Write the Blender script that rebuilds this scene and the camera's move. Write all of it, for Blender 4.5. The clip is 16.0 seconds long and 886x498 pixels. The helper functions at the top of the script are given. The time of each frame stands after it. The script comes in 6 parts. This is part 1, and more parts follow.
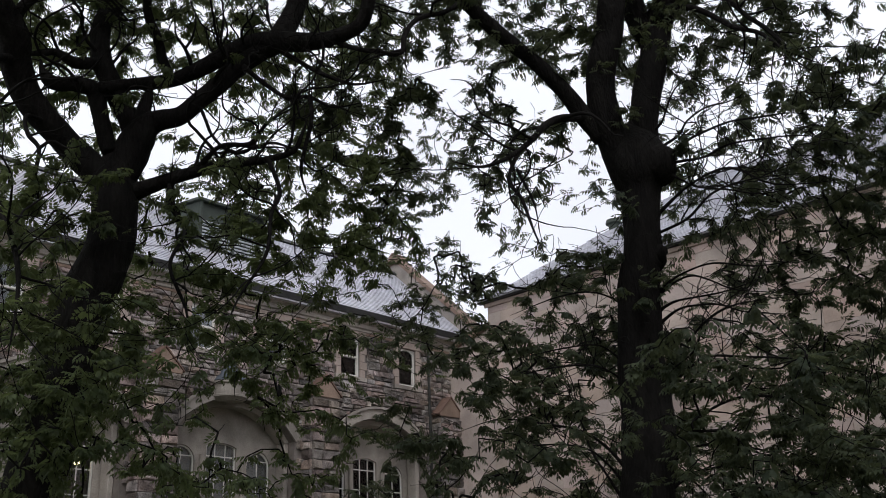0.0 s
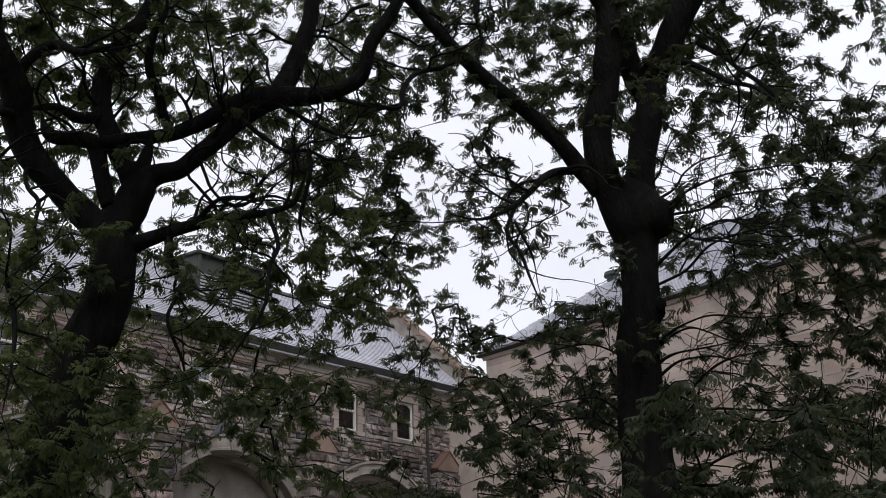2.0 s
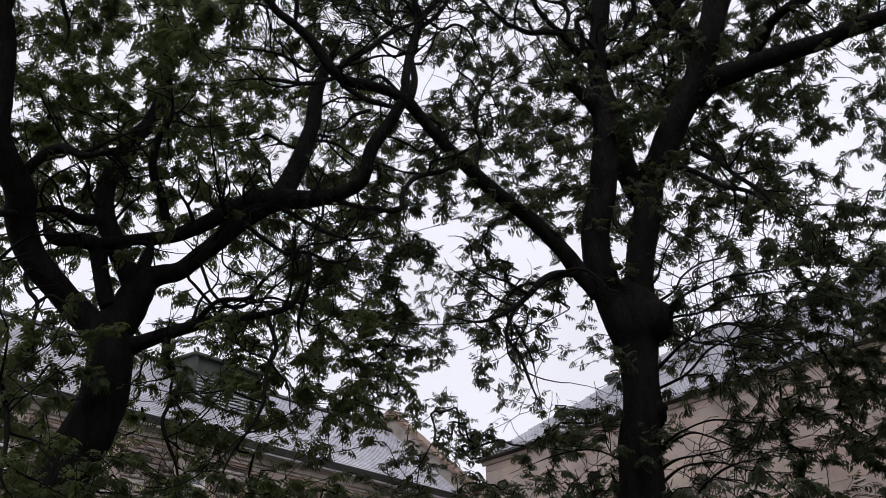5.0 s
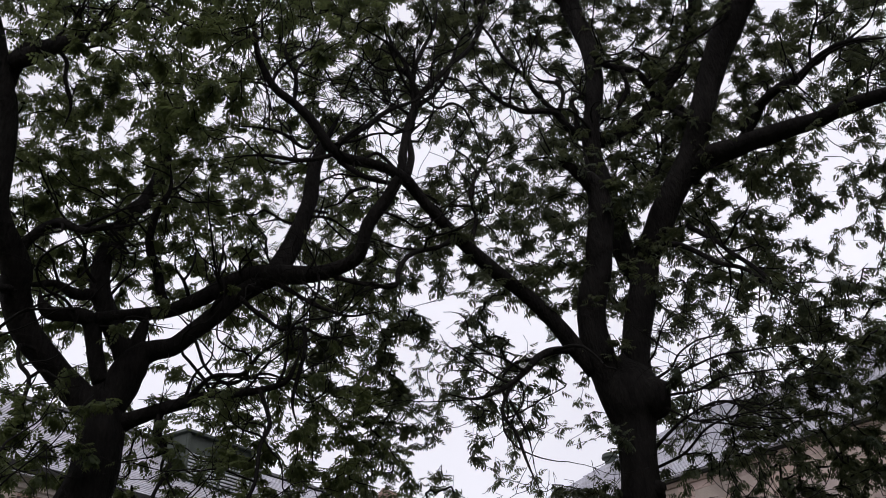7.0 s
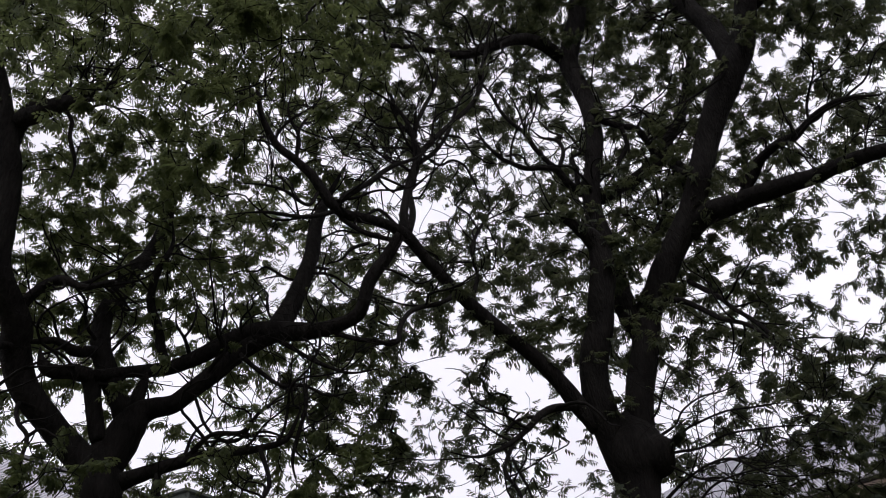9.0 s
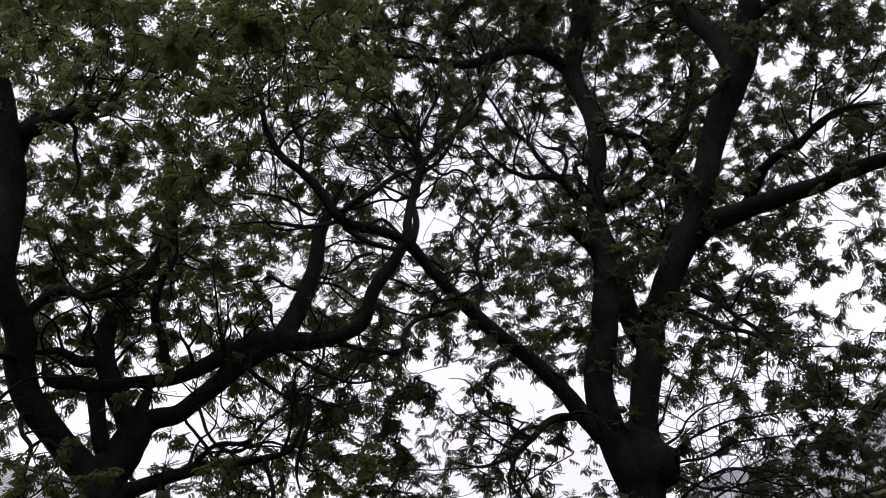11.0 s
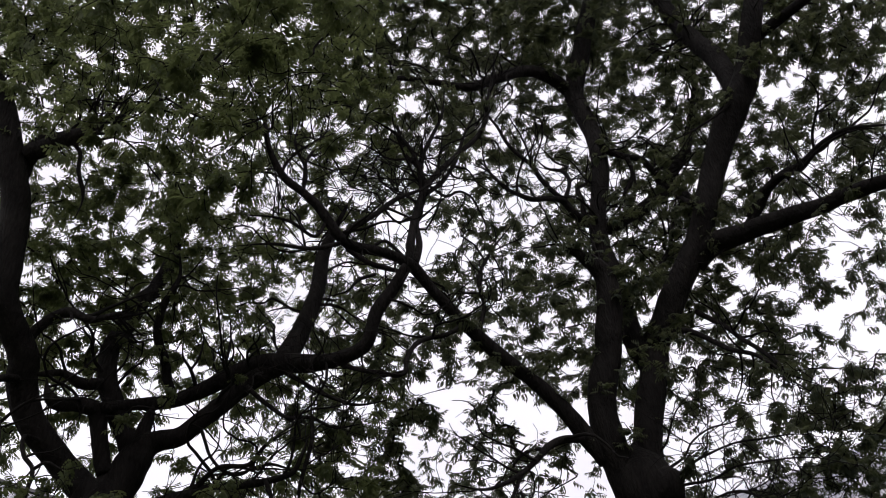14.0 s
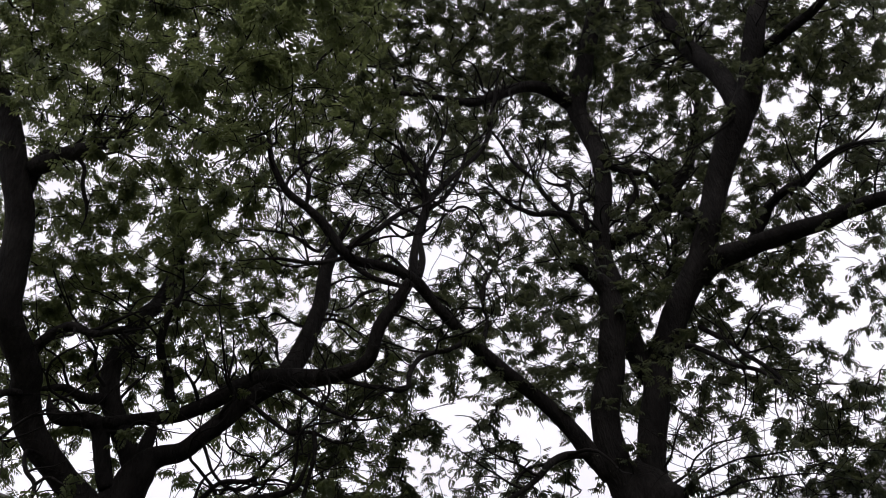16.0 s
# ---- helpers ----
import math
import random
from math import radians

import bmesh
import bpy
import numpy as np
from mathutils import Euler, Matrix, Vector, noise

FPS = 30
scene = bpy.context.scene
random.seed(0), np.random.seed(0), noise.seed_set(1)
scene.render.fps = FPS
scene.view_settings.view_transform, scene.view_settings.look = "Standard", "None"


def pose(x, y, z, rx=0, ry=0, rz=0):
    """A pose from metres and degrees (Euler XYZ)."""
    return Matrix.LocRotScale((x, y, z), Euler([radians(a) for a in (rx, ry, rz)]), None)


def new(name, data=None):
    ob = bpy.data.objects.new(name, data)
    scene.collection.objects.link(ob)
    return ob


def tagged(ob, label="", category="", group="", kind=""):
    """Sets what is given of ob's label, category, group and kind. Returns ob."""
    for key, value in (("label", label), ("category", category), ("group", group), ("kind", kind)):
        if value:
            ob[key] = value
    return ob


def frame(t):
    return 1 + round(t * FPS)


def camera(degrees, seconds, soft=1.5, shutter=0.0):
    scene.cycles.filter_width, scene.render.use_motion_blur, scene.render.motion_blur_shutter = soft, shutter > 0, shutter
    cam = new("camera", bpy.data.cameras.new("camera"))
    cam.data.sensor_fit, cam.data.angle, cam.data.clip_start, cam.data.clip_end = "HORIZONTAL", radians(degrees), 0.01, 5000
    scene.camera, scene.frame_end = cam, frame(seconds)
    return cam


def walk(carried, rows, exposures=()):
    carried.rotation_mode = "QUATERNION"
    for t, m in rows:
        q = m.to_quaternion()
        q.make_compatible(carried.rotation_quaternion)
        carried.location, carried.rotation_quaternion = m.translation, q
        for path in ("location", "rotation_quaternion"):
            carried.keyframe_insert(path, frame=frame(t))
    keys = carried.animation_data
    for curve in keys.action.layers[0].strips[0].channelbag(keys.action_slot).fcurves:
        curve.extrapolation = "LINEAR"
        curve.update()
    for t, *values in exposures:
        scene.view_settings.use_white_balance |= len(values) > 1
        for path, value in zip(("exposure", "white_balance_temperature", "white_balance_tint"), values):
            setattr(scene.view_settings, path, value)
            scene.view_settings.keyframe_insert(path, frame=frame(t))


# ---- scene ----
# ---- camera ----
EYE = 1.6
cam = camera(50.0, 16.0, soft=0.6)
# seconds and the three turns of the held camera, which stands still and tilts up
ROWS = (
    (0.0, 110.48, 2.14, 43.25),
    (0.5, 110.81, 2.22, 43.29),
    (1.0, 111.56, 2.33, 43.37),
    (1.5, 112.41, 2.29, 43.22),
    (2.0, 113.64, 2.27, 43.19),
    (2.5, 114.43, 2.15, 43.06),
    (3.0, 115.37, 2.12, 43.02),
    (3.5, 116.66, 2.19, 43.08),
    (4.0, 117.65, 2.22, 43.11),
    (6.5, 123.33, 2.05, 42.85),
    (7.0, 124.36, 2.09, 42.75),
    (7.5, 125.25, 2.01, 42.61),
    (8.0, 126.16, 1.95, 42.56),
    (8.5, 126.98, 1.95, 42.59),
    (9.0, 127.75, 2.14, 42.89),
    (9.5, 127.90, 2.10, 42.86),
    (12.0, 128.74, 2.06, 43.30),
    (12.5, 128.89, 1.95, 43.16),
    (13.0, 129.06, 2.01, 43.24),
    (13.5, 129.26, 2.01, 43.24),
    (14.0, 129.64, 2.04, 43.32),
    (14.5, 129.84, 2.04, 43.44),
    (15.0, 130.04, 2.02, 43.55),
    (15.5, 130.26, 1.94, 43.53),
    (16.0, 130.54, 1.87, 43.42),
)
walk(cam, [(t, pose(0, 0, EYE, rx, ry, rz)) for t, rx, ry, rz in ROWS],
     exposures=[(0.0, -0.07, 6430, 9), (2.0, -0.15, 6430, 10), (4.0, -0.22, 6450, 12), (7.0, -0.22, 6500, 15), (9.5, -0.1, 6570, 16), (12.0, -0.06, 6650, 16), (16.0, -0.06, 6650, 16)])

# ---- light: a bright overcast sky late in the day ----
SUN_HEIGHT, SUN_TURN = 46.0, 45.0
world = bpy.data.worlds.new("overcast_sky")
scene.world = world
world.use_nodes = True
wn, wl = world.node_tree.nodes, world.node_tree.links
wn.clear()
w_out = wn.new("ShaderNodeOutputWorld")
w_bg = wn.new("ShaderNodeBackground")
w_sky = wn.new("ShaderNodeTexSky")
w_sky.sky_type = "NISHITA"
w_sky.sun_disc = False
w_sky.sun_elevation, w_sky.sun_rotation = radians(SUN_HEIGHT), radians(180 - SUN_TURN)
w_sky.dust_density, w_sky.air_density = 4.0, 1.0
w_co = wn.new("ShaderNodeTexCoord")
w_noise = wn.new("ShaderNodeTexNoise")
w_noise.inputs["Scale"].default_value = 2.2
w_noise.inputs["Detail"].default_value = 5.0
w_ramp = wn.new("ShaderNodeValToRGB")
w_ramp.color_ramp.elements[0].position, w_ramp.color_ramp.elements[0].color = 0.3, (10.0, 10.1, 10.9, 1)
w_ramp.color_ramp.elements[1].position, w_ramp.color_ramp.elements[1].color = 0.7, (12.0, 12.2, 13.1, 1)
w_mix = wn.new("ShaderNodeMixRGB")
w_mix.inputs[0].default_value = 0.9
wl.new(w_co.outputs["Generated"], w_noise.inputs["Vector"])
wl.new(w_noise.outputs["Fac"], w_ramp.inputs[0])
wl.new(w_sky.outputs[0], w_mix.inputs[1])
wl.new(w_ramp.outputs[0], w_mix.inputs[2])
wl.new(w_mix.outputs[0], w_bg.inputs[0])
wl.new(w_bg.outputs[0], w_out.inputs[0])
w_bg.inputs[1].default_value = 0.1

sun = new("sun", bpy.data.lights.new("sun", "SUN"))
sun.data.energy, sun.data.angle, sun.data.color = 1.0, radians(40), (1.0, 0.97, 0.94)
sun.matrix_world = pose(0, 0, 30, 90 - SUN_HEIGHT, 0, SUN_TURN)


# ---- materials ----
def ramp_node(nodes, stops):
    r = nodes.new("ShaderNodeValToRGB")
    el = r.color_ramp.elements
    while len(el) < len(stops):
        el.new(0.5)
    for e, (at, c) in zip(el, stops):
        e.position, e.color = at, (*c, 1)
    return r


def surface(name, dark, light, rough=0.8, scale=4.0, fine=40.0, bump=0.3, stretch=(1, 1, 1), per="", spread=0.25,
            specular=0.4, stain=0.25, deep=0.02, hues=0.015, vivid=(0.7, 1.3)):
    """A rough surface: two scales of noise between a dark and a light tone, stains, relief, and a tone of its own
    for each object (per='object') or loose piece (per='island')."""
    m = bpy.data.materials.new(name)
    m.use_nodes = True
    n, l = m.node_tree.nodes, m.node_tree.links
    b = n["Principled BSDF"]
    b.inputs["Roughness"].default_value = rough
    b.inputs["Specular IOR Level"].default_value = specular
    co = n.new("ShaderNodeTexCoord")
    geo = n.new("ShaderNodeNewGeometry")
    mp = n.new("ShaderNodeMapping")
    mp.inputs["Scale"].default_value = stretch
    l.new(geo.outputs["Position"], mp.inputs["Vector"])
    big, small = n.new("ShaderNodeTexNoise"), n.new("ShaderNodeTexNoise")
    big.inputs["Scale"].default_value, big.inputs["Detail"].default_value = scale, 6
    small.inputs["Scale"].default_value, small.inputs["Detail"].default_value = fine, 4
    l.new(mp.outputs[0], big.inputs["Vector"])
    l.new(mp.outputs[0], small.inputs["Vector"])
    mix = n.new("ShaderNodeMixRGB")
    mix.inputs[0].default_value = 0.45
    l.new(big.outputs["Fac"], mix.inputs[1])
    l.new(small.outputs["Fac"], mix.inputs[2])
    tone = ramp_node(n, ((0.32, dark), (0.68, light)))
    l.new(mix.outputs[0], tone.inputs[0])
    colour = tone.outputs[0]
    if stain:
        st = n.new("ShaderNodeTexNoise")
        st.inputs["Scale"].default_value, st.inputs["Detail"].default_value = 0.7, 5
        l.new(geo.outputs["Position"], st.inputs["Vector"])
        sr = ramp_node(n, ((0.35, (1 - stain,) * 3), (0.65, (1, 1, 1))))
        l.new(st.outputs["Fac"], sr.inputs[0])
        mu = n.new("ShaderNodeMixRGB")
        mu.blend_type, mu.inputs[0].default_value = "MULTIPLY", 1.0
        l.new(colour, mu.inputs[1])
        l.new(sr.outputs[0], mu.inputs[2])
        colour = mu.outputs[0]
    if per:
        if per == "object":
            rnd = n.new("ShaderNodeObjectInfo").outputs["Random"]
        else:
            rnd = geo.outputs["Random Per Island"]
        hsv = n.new("ShaderNodeHueSaturation")
        va = n.new("ShaderNodeMapRange")
        va.inputs["To Min"].default_value, va.inputs["To Max"].default_value = 1 - spread, 1 + spread
        l.new(rnd, va.inputs["Value"])
        l.new(va.outputs[0], hsv.inputs["Value"])
        wn2 = n.new("ShaderNodeTexWhiteNoise")
        wn2.noise_dimensions = "1D"
        l.new(rnd, wn2.inputs["W"])
        hu = n.new("ShaderNodeMapRange")
        hu.inputs["To Min"].default_value, hu.inputs["To Max"].default_value = 0.5 - hues, 0.5 + hues * 0.6
        l.new(wn2.outputs["Value"], hu.inputs["Value"])
        l.new(hu.outputs[0], hsv.inputs["Hue"])
        sa = n.new("ShaderNodeMapRange")
        sa.inputs["To Min"].default_value, sa.inputs["To Max"].default_value = vivid
        l.new(wn2.outputs["Color"], sa.inputs["Value"])
        l.new(sa.outputs[0], hsv.inputs["Saturation"])
        l.new(colour, hsv.inputs["Color"])
        colour = hsv.outputs[0]
    l.new(colour, b.inputs["Base Color"])
    bm = n.new("ShaderNodeBump")
    bm.inputs["Strength"].default_value, bm.inputs["Distance"].default_value = bump, deep
    l.new(mix.outputs[0], bm.inputs["Height"])
    l.new(bm.outputs[0], b.inputs["Normal"])
    return m


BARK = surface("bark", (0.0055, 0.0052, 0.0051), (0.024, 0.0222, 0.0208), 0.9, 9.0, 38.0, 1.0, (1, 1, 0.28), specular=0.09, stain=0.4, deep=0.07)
TWIG = surface("twig_bark", (0.005, 0.0047, 0.0046), (0.019, 0.0175, 0.0165), 0.9, 12.0, 60.0, 0.3, specular=0.09, stain=0.2)
STONE = surface("grey_pink_stone", (0.095, 0.083, 0.077), (0.5, 0.436, 0.404), 0.92, 4.5, 30.0, 1.0, deep=0.09, per="object", spread=0.55, stain=0.5, hues=0.035, vivid=(0.35, 1.9))
STONE_FAR = surface("grey_pink_stone_joined", (0.095, 0.083, 0.077), (0.5, 0.436, 0.404), 0.92, 4.5, 30.0, 1.0, deep=0.09, per="island", spread=0.55, stain=0.5, hues=0.035, vivid=(0.35, 1.9))
MORTAR = surface("mortar", (0.13, 0.112, 0.102), (0.28, 0.245, 0.225), 0.95, 3.0, 60.0, 0.6, stain=0.35)
LIME = surface("limestone_trim", (0.28, 0.252, 0.226), (0.5, 0.45, 0.405), 0.85, 2.2, 30.0, 0.4, stain=0.45)
PINK = surface("pink_jamb_stone", (0.35, 0.285, 0.25), (0.49, 0.405, 0.36), 0.88, 2.5, 24.0, 0.3, stain=0.3)
ORANGE = surface("orange_sandstone", (0.24, 0.166, 0.129), (0.37, 0.27, 0.215), 0.88, 2.5, 24.0, 0.4, stain=0.4)
RED_EDGE = surface("red_coping_stone", (0.13, 0.08, 0.063), (0.24, 0.15, 0.118), 0.88, 3.0, 24.0, 0.4, stain=0.4)
ASHLAR = surface("pink_ashlar", (0.44, 0.352, 0.305), (0.6, 0.497, 0.442), 0.88, 1.3, 22.0, 0.3, per="object", spread=0.1, stain=0.35)
ASHLAR_FAR = surface("pink_ashlar_joined", (0.44, 0.352, 0.305), (0.6, 0.497, 0.442), 0.88, 1.3, 22.0, 0.3, per="island", spread=0.1, stain=0.35)
SLATE = surface("pale_slate", (0.46, 0.46, 0.51), (0.66, 0.66, 0.72), 0.36, 3.0, 30.0, 0.25, per="object", spread=0.14, specular=0.5, stain=0.15)
SLATE_FAR = surface("pale_slate_joined", (0.46, 0.46, 0.51), (0.66, 0.66, 0.72), 0.36, 3.0, 30.0, 0.25, per="island", spread=0.14, specular=0.5, stain=0.15)
GUTTER = surface("weathered_gutter_metal", (0.022, 0.022, 0.023), (0.05, 0.05, 0.05), 0.6, 4.0, 40.0, 0.15, stain=0.3)
PIPE = surface("grey_green_pipe", (0.04, 0.04, 0.038), (0.085, 0.085, 0.08), 0.6, 4.0, 40.0, 0.15, stain=0.3)
LOUVRE = surface("dark_green_louvre", (0.026, 0.036, 0.028), (0.05, 0.064, 0.05), 0.6, 4.0, 40.0, 0.15, stain=0.3)
ZINC = surface("pale_zinc_slats", (0.42, 0.45, 0.46), (0.6, 0.63, 0.64), 0.45, 4.0, 40.0, 0.15, stain=0.35)
LEAD = surface("blue_grey_lead", (0.05, 0.062, 0.08), (0.11, 0.128, 0.155), 0.55, 3.0, 30.0, 0.2, stain=0.35)
PAINT = surface("white_window_paint", (0.6, 0.58, 0.55), (0.76, 0.74, 0.71), 0.5, 4.0, 40.0, 0.1, stain=0.15)
BLIND = surface("grey_window_blind", (0.34, 0.33, 0.33), (0.44, 0.43, 0.42), 0.9, 1.2, 30.0, 0.1, stain=0.2)
PLASTER = surface("room_plaster", (0.3, 0.27, 0.24), (0.38, 0.34, 0.3), 0.9, 2.0, 30.0, 0.1)
GRASS = surface("lawn_earth", (0.05, 0.06, 0.03), (0.11, 0.12, 0.06), 0.95, 0.6, 30.0, 0.8, stain=0.4)


def glass_material():
    m = bpy.data.materials.new("window_glass")
    m.use_nodes = True
    n, l = m.node_tree.nodes, m.node_tree.links
    n.remove(n["Principled BSDF"])
    tr, gl, mx = n.new("ShaderNodeBsdfTransparent"), n.new("ShaderNodeBsdfGlossy"), n.new("ShaderNodeMixShader")
    tr.inputs[0].default_value = (0.8, 0.83, 0.84, 1)
    gl.inputs["Roughness"].default_value = 0.03
    fr = n.new("ShaderNodeFresnel")
    fr.inputs["IOR"].default_value = 1.6
    l.new(fr.outputs[0], mx.inputs[0])
    l.new(tr.outputs[0], mx.inputs[1])
    l.new(gl.outputs[0], mx.inputs[2])
    l.new(mx.outputs[0], n["Material Output"].inputs[0])
    return m


def leaf_material(name, dark, light, through_colour, share):
    m = bpy.data.materials.new(name)
    m.use_nodes = True
    n, l = m.node_tree.nodes, m.node_tree.links
    b = n["Principled BSDF"]
    b.inputs["Roughness"].default_value = 0.55
    b.inputs["Specular IOR Level"].default_value = 0.14
    geo = n.new("ShaderNodeNewGeometry")
    rmp = ramp_node(n, ((0.0, dark), (0.8, light), (1.0, tuple(c * 1.25 for c in light))))
    l.new(geo.outputs["Random Per Island"], rmp.inputs[0])
    ns = n.new("ShaderNodeTexNoise")
    ns.inputs["Scale"].default_value = 0.8
    l.new(geo.outputs["Position"], ns.inputs["Vector"])
    sr = ramp_node(n, ((0.35, (0.72, 0.76, 0.76)), (0.65, (1.2, 1.13, 0.9))))
    l.new(ns.outputs["Fac"], sr.inputs[0])
    mu = n.new("ShaderNodeMixRGB")
    mu.blend_type, mu.inputs[0].default_value = "MULTIPLY", 1.0
    l.new(rmp.outputs[0], mu.inputs[1])
    l.new(sr.outputs[0], mu.inputs[2])
    l.new(mu.outputs[0], b.inputs["Base Color"])
    t = n.new("ShaderNodeBsdfTranslucent")
    t.inputs[0].default_value = (*through_colour, 1)
    mx = n.new("ShaderNodeMixShader")
    mx.inputs[0].default_value = share
    l.new(b.outputs[0], mx.inputs[1])
    l.new(t.outputs[0], mx.inputs[2])
    l.new(mx.outputs[0], n["Material Output"].inputs[0])
    return m


def lamp_material():
    m = bpy.data.materials.new("warm_lamp_glass")
    m.use_nodes = True
    b = m.node_tree.nodes["Principled BSDF"]
    b.inputs["Base Color"].default_value = (0.9, 0.85, 0.75, 1)
    b.inputs["Emission Color"].default_value = (1.0, 0.72, 0.4, 1)
    b.inputs["Emission Strength"].default_value = 6.0
    return m


GLASS = glass_material()
LEAF = leaf_material("leaf_green", (0.029, 0.04, 0.027), (0.073, 0.096, 0.052), (0.21, 0.255, 0.095), 0.38)
LEAF_COOL = leaf_material("leaf_blue_green", (0.023, 0.032, 0.026), (0.057, 0.073, 0.052), (0.15, 0.175, 0.08), 0.35)
LAMP = lamp_material()


# ---- mesh helpers ----
def part(name, bm, material, parent=None, label="", smooth=False):
    """One bmesh as one mesh object under a thing or a part."""
    me = bpy.data.meshes.new(name)
    if smooth:
        for f in bm.faces:
            f.smooth = True
    bm.to_mesh(me)
    bm.free()
    me.materials.append(material)
    ob = new(name, me)
    ob.parent = parent
    if label:
        ob["label"] = label
    return ob


def thing(name, label, category, at=(0, 0, 0), kind="", group=""):
    ob = new(name)
    ob.location = at
    ob.empty_display_size = 0.3
    return tagged(ob, label, category, group, kind)


def add_box(bm, lo, hi, bevel=0.0):
    v = [bm.verts.new((x, y, z)) for z in (lo[2], hi[2]) for y in (lo[1], hi[1]) for x in (lo[0], hi[0])]
    fs = [bm.faces.new([v[i] for i in q]) for q in ((0, 2, 3, 1), (4, 5, 7, 6), (0, 1, 5, 4), (2, 6, 7, 3), (0, 4, 6, 2), (1, 3, 7, 5))]
    if bevel:
        edges = list({e for f in fs for e in f.edges})
        bmesh.ops.bevel(bm, geom=edges, offset=bevel, segments=1, affect="EDGES")


def box(lo, hi, bevel=0.0):
    bm = bmesh.new()
    add_box(bm, lo, hi, bevel)
    return bm


def add_prism(bm, outline, a, b, axis):
    """An outline of (u, v) drawn out from a to b: axis 0 has u along y, axis 1 has u along x, v up."""
    put = (lambda w, u, v: (w, u, v)) if axis == 0 else (lambda w, u, v: (u, w, v))
    lo = [bm.verts.new(put(a, u, v)) for u, v in outline]
    hi = [bm.verts.new(put(b, u, v)) for u, v in outline]
    bm.faces.new(lo)
    bm.faces.new(hi[::-1])
    for i in range(len(lo)):
        j = (i + 1) % len(lo)
        bm.faces.new((lo[j], lo[i], hi[i], hi[j]))
    bmesh.ops.recalc_face_normals(bm, faces=bm.faces)


def prism(outline, a, b, axis):
    bm = bmesh.new()
    add_prism(bm, outline, a, b, axis)
    return bm


def arch_line(y0, y1, spring, rise, steps=16):
    """Points along a round or flat arch from its one foot to the other."""
    mid, half = (y0 + y1) / 2, (y1 - y0) / 2
    r = (half * half + rise * rise) / (2 * rise)
    a = math.asin(min(1.0, half / r))
    if rise > half:
        a = math.pi - a
    return [(mid + r * math.sin(-a + 2 * a * i / steps), spring + rise - r + r * math.cos(-a + 2 * a * i / steps)) for i in range(steps + 1)]


def ring_piece(inner, outer, x0, x1):
    """A band between two arch lines, from depth x0 to x1."""
    bm = bmesh.new()
    add_prism(bm, list(inner) + list(outer)[::-1], x0, x1, 0)
    return bm


def smooth_line(points, per=5):
    """Catmull-Rom through rows of place and radius."""
    p = np.array(points, float)
    p = np.vstack([2 * p[0] - p[1], p, 2 * p[-1] - p[-2]])
    out = []
    for i in range(1, len(p) - 2):
        for k in range(per):
            t = k / per
            out.append(0.5 * (2 * p[i] + (p[i + 1] - p[i - 1]) * t + (2 * p[i - 1] - 5 * p[i] + 4 * p[i + 1] - p[i + 2]) * t * t
                              + (3 * p[i] - p[i - 1] - 3 * p[i + 1] + p[i + 2]) * t ** 3))
    out.append(p[-2])
    out = np.array(out)
    out[:, 3] = np.maximum(out[:, 3], 0.004)
    return out


def tube(rows, sides, rough=0.0, seed=0):
    """A round, slightly uneven stem along rows of place and radius."""
    bm = bmesh.new()
    rows = np.array(rows)
    rings, side = [], Vector((1, 0.2, 0.1))
    for i, (x, y, z, r) in enumerate(rows):
        d = Vector(rows[min(i + 1, len(rows) - 1), :3] - rows[max(i - 1, 0), :3]).normalized()
        side = (side - d * side.dot(d)).normalized()
        up = d.cross(side)
        ring = []
        for k in range(sides):
            a = 2 * math.pi * k / sides
            p = Vector((x, y, z))
            q = side * math.cos(a) + up * math.sin(a)
            w = 1.0
            if rough:
                w += rough * noise.noise((p + q * r) * 2.3 + Vector((seed, 0, 0))) + 0.5 * rough * noise.noise((p + q * r) * 9.0)
            ring.append(bm.verts.new(p + q * r * w))
        rings.append(ring)
    for a, b in zip(rings, rings[1:]):
        for k in range(sides):
            j = (k + 1) % sides
            bm.faces.new((a[k], a[j], b[j], b[k]))
    bm.faces.new(rings[0][::-1])
    bm.faces.new(rings[-1])
    return bm


# ---- ground ----
bm = bmesh.new()
bmesh.ops.create_grid(bm, x_segments=60, y_segments=60, size=1500)
for v in bm.verts:
    v.co.z = 0.05 * noise.noise(v.co * 0.05) if max(abs(v.co.x), abs(v.co.y)) < 400 else 0.0
tagged(part("ground", bm, GRASS), "lawn of short grass and bare earth under trees", "ground", kind="structure")

# ---- the stone hall: its long wall faces east along x = WALL ----
WALL, EAVE, Y0, Y1 = -24.9, 11.3, 1.2, 28.4
BAYS = (5.15, 11.3, 17.4, 23.5)
BUTTRESSES = (8.2, 14.4, 20.55, 26.75)
ARCH_HALF, ARCH_SPRING, ARCH_RISE = 2.25, 6.75, 1.15
WINDOW_HALF, WINDOW_SILL, WINDOW_HEAD = 0.45, 9.28, 10.72
WINDOWS = [c + s for c in BAYS for s in (-1.45, 1.4)]

hall = thing("stone_hall", "long hall of rough grey-pink stone with a pale slate roof", "building", (WALL, 14, 0))
hall_inv = Matrix.Translation((WALL, 14, 0)).inverted()


def child(ob, parent):
    """Keeps world places in the mesh of a part under a placed thing."""
    ob.parent = parent
    root = parent
    ob.matrix_parent_inverse = root.matrix_world.inverted()
    return ob


def hall_part(name, bm, material, label="", parent=None, smooth=False):
    ob = part(name, bm, material, None, label, smooth)
    ob.parent = parent or hall
    if not parent:
        ob.matrix_parent_inverse = hall_inv
    return ob


